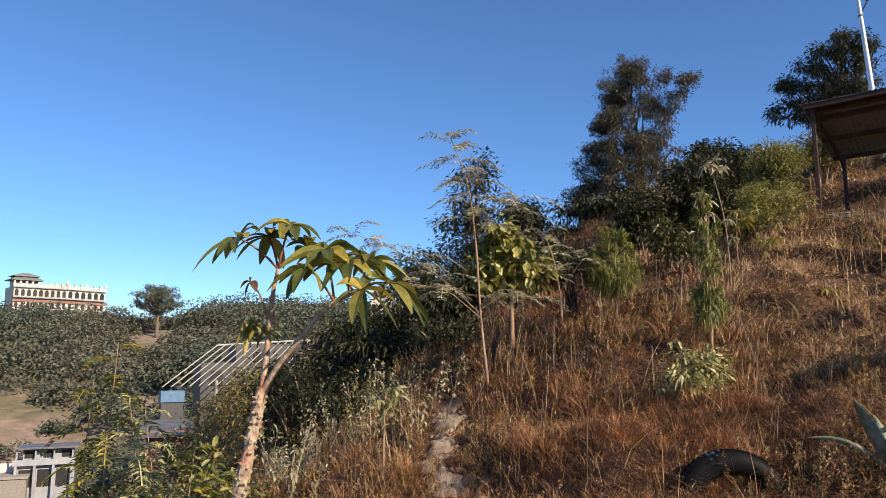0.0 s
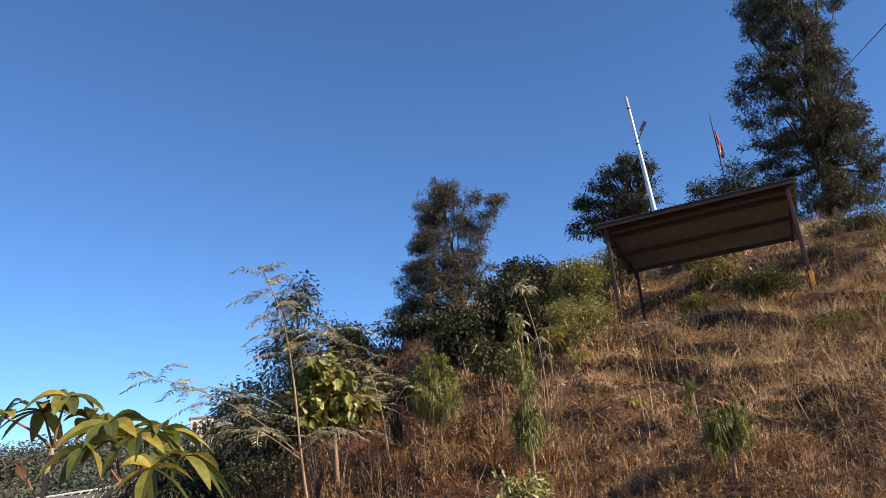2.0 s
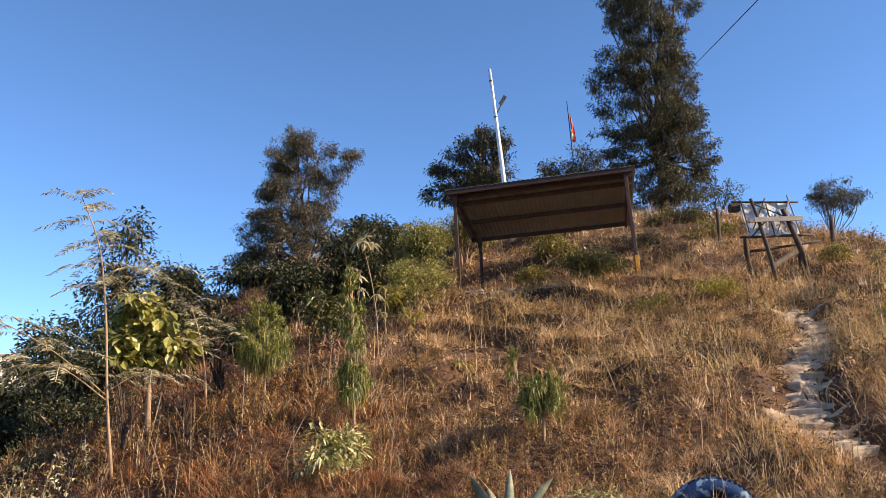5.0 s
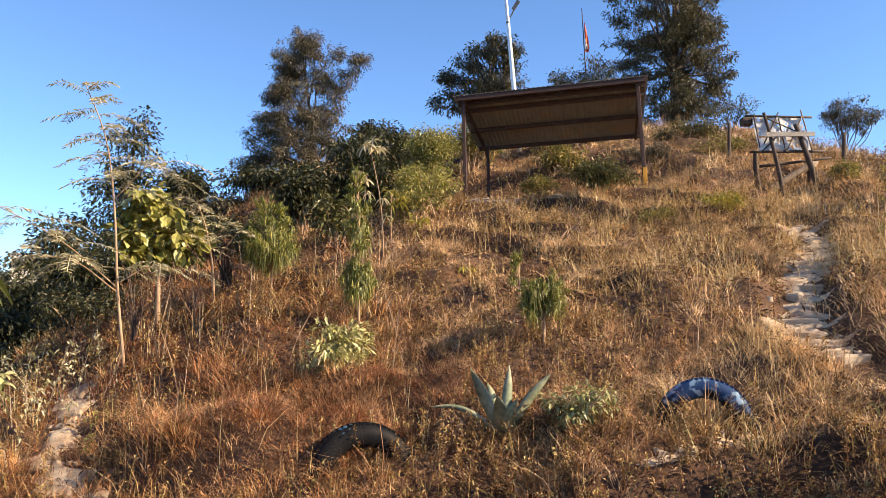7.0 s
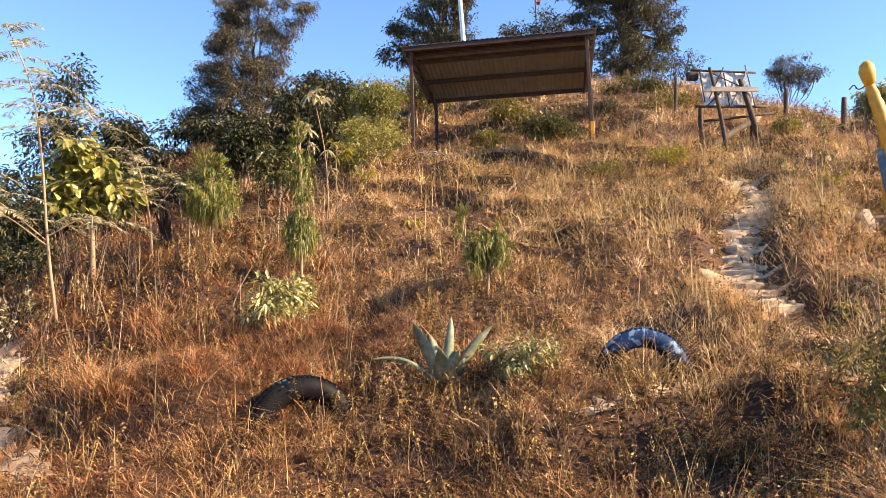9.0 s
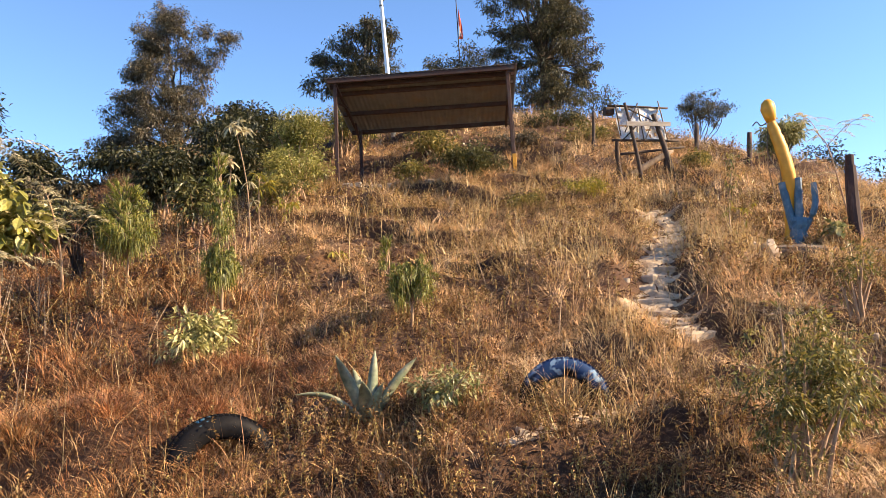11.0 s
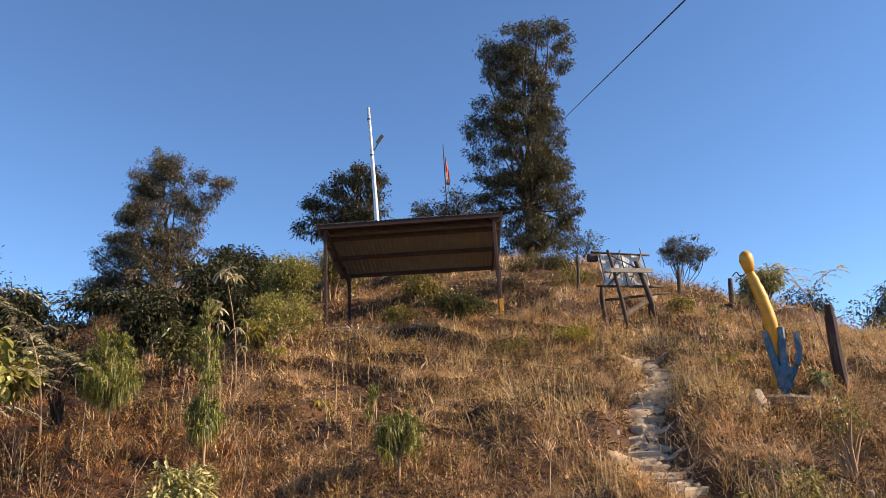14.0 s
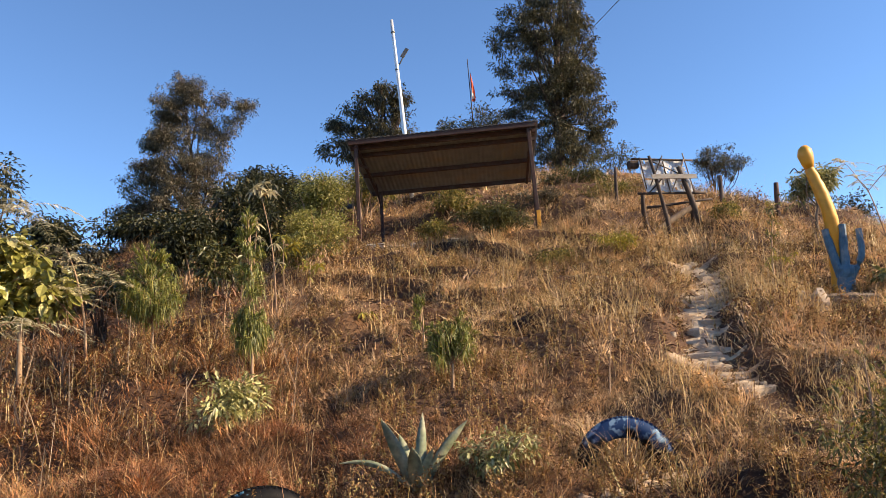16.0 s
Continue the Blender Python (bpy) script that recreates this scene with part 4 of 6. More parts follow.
# darker wood on the falling side; its dark leaf colour carries the shade
for s, (x, y, up, wide, leafy) in enumerate([(1.1, 24.2, 8.2, 1.15, M_LEAF_DARK_SHADE), (2.3, 22.2, 6.3, 0.75, M_LEAF_DARK_SHADE), (-0.6, 21.0, 4.4, 1.4, M_LEAF_DARK_SHADE), (3.6, 21.5, 5.0, 1.1, M_LEAF_BROWN), (-2.2, 19.5, 2.6, 1.4, M_LEAF_DARK_SHADE),
                                             (0.9, 18.5, 3.8, 1.4, M_LEAF_DARK_SHADE), (4.9, 21.0, 5.9, 1.2, M_LEAF_DARK_SHADE), (3.0, 18.8, 3.9, 1.2, M_LEAF_DARK_SHADE), (-3.6, 23.0, 2.6, 1.5, M_LEAF_BROWN)]):
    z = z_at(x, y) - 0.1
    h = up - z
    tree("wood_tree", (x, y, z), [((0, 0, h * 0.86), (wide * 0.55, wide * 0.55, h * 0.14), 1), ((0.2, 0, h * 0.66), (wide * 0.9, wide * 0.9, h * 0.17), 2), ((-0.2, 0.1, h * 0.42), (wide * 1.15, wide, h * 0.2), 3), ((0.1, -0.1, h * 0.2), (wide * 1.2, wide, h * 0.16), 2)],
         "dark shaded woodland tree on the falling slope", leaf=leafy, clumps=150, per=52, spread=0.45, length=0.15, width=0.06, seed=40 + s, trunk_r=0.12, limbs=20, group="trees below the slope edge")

# ---- young trees and shrubs on the slope ----


def frond(b, base, direction, length, pairs, leaflet, width, rng, hang=0.5):
    """A feathery compound leaf: pairs of leaflets along a drooping rib."""
    d = unit(direction)
    s = np.linspace(0, 1, pairs + 2)
    rib = np.asarray(base, float) + d * (s * length)[:, None] - np.array([0, 0, 1.0]) * (hang * length * s**2)[:, None]
    w = 0.004
    side = unit(np.cross(d, [0, 0, 1.0]) + 1e-6)
    n = len(rib)
    strip_v = np.stack([rib - side * w, rib + side * w], 1).reshape(-1, 3)
    b.add(strip_v, [(2 * i, 2 * i + 1, 2 * i + 3, 2 * i + 2) for i in range(n - 1)])
    at = np.repeat(rib[1:], 2, 0)
    sign = np.tile([1.0, -1.0], n - 1)[:, None]
    along = side * sign + d * 0.55 + rng.normal(0, 0.15, (len(at), 3)) - [0, 0, 0.35]
    size = leaflet * (0.55 + 0.45 * np.sin(np.pi * np.repeat(s[1:], 2) * 0.9 + 0.15))
    leaves(b, at, along, size, width, rng, 0.15)


def feather_sapling(name, line, label, seed, fronds=22, start=0.45, length=0.42, leaflet=0.07, width=0.013, radius=0.022, leaf=M_FEATHER, stem=M_STEM_TAN, branches=(), hang=0.55, pairs=11):
    rng = np.random.default_rng(seed)
    pts = through_pts(line, 6)
    t = thing(name, tuple(np.asarray(line[0], float)), label, "sapling")
    w = Build()
    foot = pts.copy()
    foot[0] -= [0, 0, 0.12]
    tube(w, foot, np.linspace(radius, radius * 0.22, len(pts)), 6)
    b = Build()
    stems = [(pts, start, fronds)]
    for br, count in branches:
        bp = through_pts(br, 5)
        tube(w, bp, np.linspace(radius * 0.4, radius * 0.12, len(bp)), 5)
        stems.append((bp, 0.3, count))
    for p, s0, count in stems:
        for i in range(count):
            s = s0 + (1 - s0) * (i + 0.5) / count
            k = s * (len(p) - 1)
            a = p[int(k)] + (p[min(int(k) + 1, len(p) - 1)] - p[int(k)]) * (k % 1)
            az = i * 2.4 + rng.normal(0, 0.3)
            up = 0.35 + 0.5 * (s > 0.9)
            frond(b, a, (math.cos(az), math.sin(az), up), length * rng.uniform(0.65, 1.15) * (1.15 - 0.4 * s), pairs, leaflet, width, rng, hang)
    part("stem", w, stem, t, smooth=True)
    part("foliage", b, leaf, t)
    return t


def palm_leaf(b, centre, facing, count, length, width, rng, spread=1.15, sag=0.5):
    """A palmate leaf: leaflets out of one point, hanging at their tips."""
    f = unit(facing)
    u = unit(np.cross(f, [0.3, 0.2, 1.0]))
    v = np.cross(f, u)
    a = np.arange(count) / count * 2 * np.pi + rng.uniform(0, 1)
    along = np.cos(a)[:, None] * u + np.sin(a)[:, None] * v + f * (1.5 - spread)
    along = along + rng.normal(0, 0.12, along.shape)
    at = np.repeat(np.asarray(centre, float)[None], count, 0)
    leaves(b, at, along, length * rng.uniform(0.75, 1.15, count), width * rng.uniform(0.85, 1.15, count), rng, sag, 6)


def pine(name, base, height, tufts, label, seed, needle=0.2, per=34, trunk=0.02, width=0.0042):
    """A young pine: drooping tufts of long needles. tufts: (height, radius, count, upright)."""
    rng = np.random.default_rng(seed)
    base = np.asarray(base, float)
    t = thing(name, tuple(base), label, "pine")
    w, b = Build(), Build()
    tube(w, curve_pts(base - [0, 0, 0.12], base + [0.02, 0.01, height], 8, (0.015, 0, 0)), np.linspace(trunk, 0.006, 8), 6)
    for z, r, count, upright in tufts:
        for i in range(count):
            az = rng.uniform(0, 6.28)
            rr = r * math.sqrt(rng.random())
            tip = base + [rr * math.cos(az), rr * math.sin(az), z + rng.normal(0, 0.05) + (0.10 * upright if rr < r * 0.6 else 0)]
            root = base + [0.0, 0.0, z - 0.12 - 0.3 * rr]
            tube(w, curve_pts(root, tip, 4, (0, 0, -0.02)), np.linspace(0.007, 0.003, 4), 4, False)
            s = rng.uniform(0.35, 1.0, per)[:, None]
            at = root + (tip - root) * s
            out = unit(tip - root + 1e-6)
            along = out * (0.6 + 0.4 * upright) + rng.normal(0, 0.42, (per, 3)) + [0, 0, 0.5 * upright]
            along = unit(along)
            ln = needle * rng.uniform(0.6, 1.15, per)[:, None]
            side = unit(np.cross(along, rng.normal(0, 1, (per, 3)))) * width
            mid = at + along * ln * 0.45 - np.array([0, 0, 1.0]) * ln * 0.16 * (1 - upright)
            end = at + along * ln * 0.62 - np.array([0, 0, 1.0]) * ln * (0.85 - 0.6 * upright)
            verts = np.stack([at - side, at + side, mid + side, mid - side, end], 1)
            k = 5 * np.arange(per)[:, None]
            b.add(verts, k + np.array([0, 1, 2, 3]), k + np.array([3, 2, 4]))
    part("trunk", w, M_STEM_TAN, t, smooth=True)
    part("needles", b, M_NEEDLE, t)
    return t


pine("young_pine", (2.49, 10.86, z_at(2.49, 10.86)), 1.25, [(0.66, 0.40, 26, 0), (0.80, 0.46, 32, 0), (0.95, 0.40, 28, 0.1), (1.12, 0.30, 22, 0.5), (1.32, 0.22, 12, 1.0)], "young pine with drooping bright green needles", 61, 0.24, 40)
pine("young_pine", (3.09, 8.74, z_at(3.09, 8.74)), 2.0, [(0.62, 0.20, 16, 0), (0.76, 0.24, 22, 0), (0.88, 0.22, 18, 0), (1.2, 0.12, 8, 0), (1.4, 0.15, 11, 0.1), (1.6, 0.16, 10, 0.4), (1.8, 0.12, 8, 0.8), (1.95, 0.08, 5, 1)],
     "tall thin young pine with a dense lower ball", 62, 0.19, 38)
pine("young_pine", (4.55, 7.0, z_at(4.55, 7.0)), 0.6, [(0.42, 0.24, 22, 0), (0.52, 0.28, 30, 0.1), (0.60, 0.24, 22, 0.5)], "small low bushy pine in dry grass", 63, 0.16, 42)
pine("young_pine", (5.05, 8.35, z_at(5.05, 8.35)), 0.65, [(0.4, 0.10, 6, 0.3), (0.55, 0.10, 7, 0.8), (0.65, 0.06, 4, 1)], "thin feathery pine seedling in dry grass", 64, 0.15, 26)

# round-leaved tree and feathery saplings beside the wood
g = z_at(1.03, 11.15)
tree("broadleaf_sapling", (1.03, 11.15, g), [((0.0, 0, 1.35), (0.50, 0.45, 0.42), 3), ((-0.05, 0, 1.78), (0.32, 0.3, 0.26), 1.4), ((0.3, 0, 1.2), (0.34, 0.3, 0.28), 1), ((-0.3, 0, 1.15), (0.3, 0.3, 0.26), 1)],
     "small tree with big glossy rounded leaves", leaf=M_LEAF_ROUND, bark=M_STEM_TAN, fork=0.5, clumps=150, per=9, spread=0.17, length=0.14, width=0.10, seed=65, trunk_r=0.04, limbs=6, rows=4, droop=0.35, category="tree")
g = z_at(0.59, 9.67)
feather_sapling("feathery_sapling", [(0.59, 9.67, g), (0.50, 9.67, g + 0.9), (0.44, 9.67, g + 1.9), (0.33, 9.67, g + 2.7), (0.09, 9.66, g + 3.35)], "tall thin sapling with pale feathery leaves", 66, 20, 0.55, 0.80, 0.12, 0.017, 0.022, pairs=22,
                branches=[([(0.45, 9.67, g + 2.0), (0.75, 9.6, g + 2.35), (0.98, 9.55, g + 2.45)], 7), ([(0.50, 9.67, g + 0.95), (-0.05, 9.72, g + 1.45), (-0.65, 9.8, g + 1.82), (-1.3, 9.9, g + 2.08)], 15),
                          ([(0.5, 9.67, g + 0.9), (0.05, 9.6, g + 1.25), (-0.35, 9.55, g + 1.3)], 8), ([(0.48, 9.67, g + 1.0), (0.85, 9.6, g + 1.2), (1.2, 9.55, g + 1.1)], 5)])
g = z_at(1.75, 11.0)
feather_sapling("feathery_sapling", [(1.75, 11.0, g), (1.72, 11.0, g + 0.6), (1.62, 11.0, g + 1.15), (1.5, 11.0, g + 1.5)], "drooping brownish sapling beside the round-leaved tree", 68, 14, 0.45, 0.6, 0.11, 0.02, 0.022, M_FEATHER,
                branches=[([(1.72, 11.0, g + 0.6), (2.0, 10.9, g + 1.0), (2.12, 10.85, g + 1.1)], 5), ([(1.7, 11.0, g + 0.5), (1.35, 10.9, g + 0.9), (1.2, 10.9, g + 1.05)], 5)])
for s, (x, y, h) in enumerate([(0.72, 10.4, 1.15), (0.2, 10.8, 0.9), (1.4, 10.5, 0.8), (2.0, 11.6, 0.9)]):
    bush("dry_shrub", (x, y, z_at(x, y)), (0.24, 0.24, h), "dead brown twiggy shrub with curled leaves", M_DEAD_LEAF, 70 + s, 26, 9, 0.10, 0.05, 0.018, 14, "shrub", stem_mat=M_WOOD_DARK, group="dead shrubs by the saplings")

# thin saplings in front of the dark bank
for s, (x, y, h, bend, leafy, nm, size) in enumerate([(4.4, 11.43, 2.0, -0.22, M_FEATHER, "thin sapling with drooping dry top leaves", 0.2), (4.7, 11.9, 0.85, 0.02, M_LEAF_YELLOW, "small sapling with yellow spreading leaves", 0.17),
                                                      (5.1, 11.8, 0.5, 0.02, M_LEAF_YELLOW, "small sapling with yellow-green leaves", 0.17), (3.35, 10.6, 0.75, 0.05, M_DEAD_LEAF, "dry brown sapling with hanging leaves", 0.15),
                                                      (3.9, 11.0, 1.5, 0.08, M_FEATHER, "pale thin sapling with few leaves", 0.16), (-0.6, 8.0, 0.85, 0.02, M_LEAF_PALE, "little sapling with drooping pale leaves", 0.17),
                                                      (8.97, 6.25, 1.15, 0.12, M_LEAF_OLIVE, "thin leafy sapling beside the path", 0.095), (5.0, 9.6, 0.22, 0.0, M_LEAF_YELLOW, "tiny yellow seedling in dry grass", 0.13),
                                                      (9.7, 6.6, 0.45, 0.0, M_LEAF_YELLOW, "small yellow-green plant beside the painted trunk", 0.12)]):
    rng = np.random.default_rng(80 + s)
    g = z_at(x, y)
    t = thing("sapling", (x, y, g), nm, "sapling")
    line = through_pts([(x, y, g - 0.1), (x + bend * 0.2, y, g + h * 0.5), (x + bend * R[0], y + bend * R[1], g + h)], 6)
    w = Build()
    tube(w, line, np.linspace(0.014, 0.006, len(line)), 5)
    b = Build()
    for k in range(5 if h > 0.4 else 2):
        c = line[-1] + [rng.normal(0, 0.10), rng.normal(0, 0.10), rng.uniform(-0.12, 0.08)]
        tube(w, curve_pts(line[-2], c, 3), 0.004, 4, False)
        palm_leaf(b, c, rng.normal(0, 0.45, 3) + [0, 0, 1], 7, size, size * 0.24, rng, 1.2, 0.55)
    for k in range(16 if size < 0.1 else 2):
        c = line[int(rng.uniform(0.4, 0.95) * (len(line) - 1))]
        palm_leaf(b, c + rng.normal(0, 0.06, 3), rng.normal(0, 1, 3), 5, size * 0.8, size * 0.2, rng, 1.2, 0.5)
    part("stem", w, M_STEM_TAN, t, smooth=True)
    part("foliage", b, leafy, t)

# bushes
B = [
    ((2.48, 7.75), (0.40, 0.36, 0.64), "bush with pale cream-green hanging leaves", M_LEAF_CREAM, 95, 17, 0.10, 0.085, 0.032, 2),
    ((3.74, 5.24), (0.29, 0.27, 0.42), "small grey-green bush beside the agave", M_LEAF_PALE, 44, 16, 0.09, 0.062, 0.024, 2),
    ((5.22, 3.18), (0.54, 0.5, 1.36), "open bush with narrow olive green leaves", M_LEAF_OLIVE, 190, 24, 0.11, 0.055, 0.018, 2),
    ((7.94, 4.15), (0.24, 0.23, 0.85), "slender brownish leafy shrub in dry grass", M_LEAF_OLIVE, 44, 12, 0.11, 0.05, 0.02, 1),
    ((9.2, 12.15), (0.82, 0.6, 0.78), "dense green bush under the shelter edge", M_LEAF_DULL, 150, 36, 0.17, 0.075, 0.035, 1),
    ((8.3, 13.1), (0.5, 0.4, 0.5), "olive bush inside the shelter", M_LEAF_OLIVE, 40, 30, 0.16, 0.07, 0.03, 1),
    ((9.7, 9.8), (0.5, 0.4, 0.34), "low yellow-green spreading bush", M_LEAF_YELLOW, 40, 30, 0.14, 0.06, 0.025, 1),
    ((9.0, 10.2), (0.5, 0.4, 0.30), "low olive bush on the slope", M_LEAF_OLIVE, 36, 28, 0.14, 0.06, 0.025, 1),
    ((12.7, 9.6), (0.45, 0.4, 0.4), "yellow-green bush beside the wooden frame", M_LEAF_OLIVE, 40, 30, 0.15, 0.07, 0.03, 1),
    ((6.45, 14.5), (0.60, 0.55, 2.1), "tall yellow-green shrub against the shelter", M_LEAF_ROUND, 230, 40, 0.19, 0.06, 0.03, 1),
    ((6.05, 13.5), (0.7, 0.6, 1.2), "yellow-green shrub on the bank", M_LEAF_ROUND, 130, 36, 0.17, 0.06, 0.028, 1),
    ((5.5, 12.9), (0.6, 0.5, 0.6), "low olive shrub on the bank", M_LEAF_OLIVE, 60, 30, 0.16, 0.07, 0.03, 1),
    # bushes in the hollow: shade put in through the dark leaf colour
    ((6.9, 17.4), (1.25, 1.1, 1.7), "big bush behind the bank, leaves coloured dark for shade", M_LEAF_DARK_SHADE, 200, 46, 0.28, 0.11, 0.05, 1),
    ((5.7, 16.0), (0.85, 0.8, 1.7), "bush with large dark drooping leaves", M_LEAF_DARK_SHADE, 110, 16, 0.24, 0.20, 0.06, 2),
    ((4.9, 15.0), (1.0, 0.9, 1.8), "dark bush at the slope edge", M_LEAF_DARK_SHADE, 150, 40, 0.25, 0.10, 0.045, 1),
    ((3.95, 14.6), (0.6, 0.7, 1.45), "dark bush with broad leaves at the slope edge", M_LEAF_DARK_SHADE, 130, 40, 0.24, 0.10, 0.045, 1),
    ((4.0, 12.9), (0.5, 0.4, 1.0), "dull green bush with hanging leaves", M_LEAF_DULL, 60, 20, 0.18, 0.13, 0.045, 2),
    ((2.6, 13.6), (0.7, 0.6, 0.85), "dark bush at the slope edge", M_LEAF_DARK_SHADE, 120, 40, 0.24, 0.10, 0.045, 1),
    ((8.8, 16.9), (1.1, 0.8, 1.4), "olive brush behind the shelter", M_LEAF_OLIVE, 120, 34, 0.2, 0.09, 0.035, 1),
    ((10.6, 15.6), (1.0, 0.6, 0.9), "olive brush behind the shelter", M_LEAF_OLIVE, 80, 34, 0.2, 0.09, 0.035, 1),
    ((10.0, 17.9), (1.4, 0.9, 1.3), "dull green brush behind the shelter", M_LEAF_DULL, 120, 34, 0.2, 0.09, 0.035, 1),
    ((12.0, 17.0), (1.3, 0.8, 1.0), "brown brush behind the shelter", M_LEAF_BROWN, 100, 34, 0.2, 0.09, 0.035, 1),
    ((14.6, 15.6), (1.2, 0.8, 0.7), "dull green brush on the crest", M_LEAF_DULL, 80, 34, 0.2, 0.09, 0.035, 1),
    # brush below the edge, given dark leaves in place of the shade there
    ((0.0, 13.6), (1.0, 0.8, 0.9), "brush at the slope edge, leaves coloured dark for shade", M_LEAF_DARK_SHADE, 80, 34, 0.2, 0.09, 0.035, 1),
    ((-1.5, 12.4), (0.9, 0.8, 1.3), "brush on the falling slope, leaves coloured dark for shade", M_LEAF_DARK_SHADE, 90, 34, 0.2, 0.09, 0.035, 1),
    ((-2.5, 13.2), (1.0, 0.9, 1.9), "brush on the falling slope, leaves coloured dark for shade", M_LEAF_DARK_SHADE, 110, 34, 0.22, 0.09, 0.04, 1),
    ((-1.72, 6.3), (0.32, 0.3, 1.1), "leafy green shrub at the grass edge", M_LEAF_GLOSS, 50, 12, 0.13, 0.12, 0.04, 3),
    ((-2.6, 7.2), (0.6, 0.5, 1.0), "scrubby olive shrub at the grass edge", M_LEAF_OLIVE, 60, 22, 0.16, 0.08, 0.035, 1),
    ((-3.4, 9.0), (0.9, 0.8, 1.7), "brownish shrub below the slope edge", M_LEAF_BROWN, 80, 28, 0.2, 0.08, 0.035, 1),
    ((23.2, 12.8), (0.8, 0.7, 2.7), "round dark bush on the skyline", M_LEAF_DARK_SHADE, 80, 40, 0.28, 0.11, 0.045, 1),
    ((25.6, 12.0), (1.3, 1.1, 4.0), "dark bush on the skyline", M_LEAF_DARK_SHADE, 110, 44, 0.34, 0.13, 0.055, 1),
    ((24.8, 10.4), (1.2, 1.0, 3.7), "olive bush on the skyline", M_LEAF_OLIVE, 100, 40, 0.32, 0.12, 0.05, 1),
    ((13.9, 13.6), (0.8, 0.6, 0.5), "grey-green brush on the crest", M_LEAF_OLIVE, 50, 28, 0.18, 0.08, 0.03, 1),
    ((12.4, 14.6), (0.8, 0.6, 0.45), "brown brush on the crest", M_LEAF_BROWN, 50, 28, 0.18, 0.08, 0.03, 1),
]
for s, (p, radii, label, leafy, clumps, per, spread, ln, wd, rows) in enumerate(B):
    bush("bush", (*p, z_at(*p)), radii, label, leafy, 100 + s, clumps, per, spread, ln, wd, 12, rows=rows)

bush("broadleaf_plant", (9.98, 5.42, z_at(9.98, 5.42)), (0.16, 0.16, 0.26), "low plant with broad yellowing leaves by the log", M_LEAF_PALE, 138, 10, 6, 0.08, 0.13, 0.07, 5, "plant", rows=3)
bush("broadleaf_plant", (-0.9, 4.55, z_at(-0.9, 4.55)), (0.2, 0.2, 0.95), "low plant with broad green leaves in grass", M_LEAF_GLOSS, 139, 14, 6, 0.10, 0.16, 0.08, 6, "plant", rows=3)
for x, y, dx, dy, ln in ((6.0, 7.6, -0.25, 0.2, 0.75), (5.6, 5.9, 0.2, 0.1, 0.6), (2.2, 8.5, 0.3, 0.1, 0.6), (1.1, 8.7, -0.2, 0.05, 0.7)):
    w = Build()
    z = z_at(x, y)
    tube(w, through_pts([(x, y, z - 0.05), (x + dx * 0.4, y + dy * 0.4, z + ln * 0.5), (x + dx, y + dy, z + ln)], 4), np.linspace(0.007, 0.003, 9), 5)
    solo("dry_stick", w, M_STEM_TAN, "thin dry leaning stick in the grass", "stick", "dry sticks")

# ---- forked plant with hanging palmate leaves ----


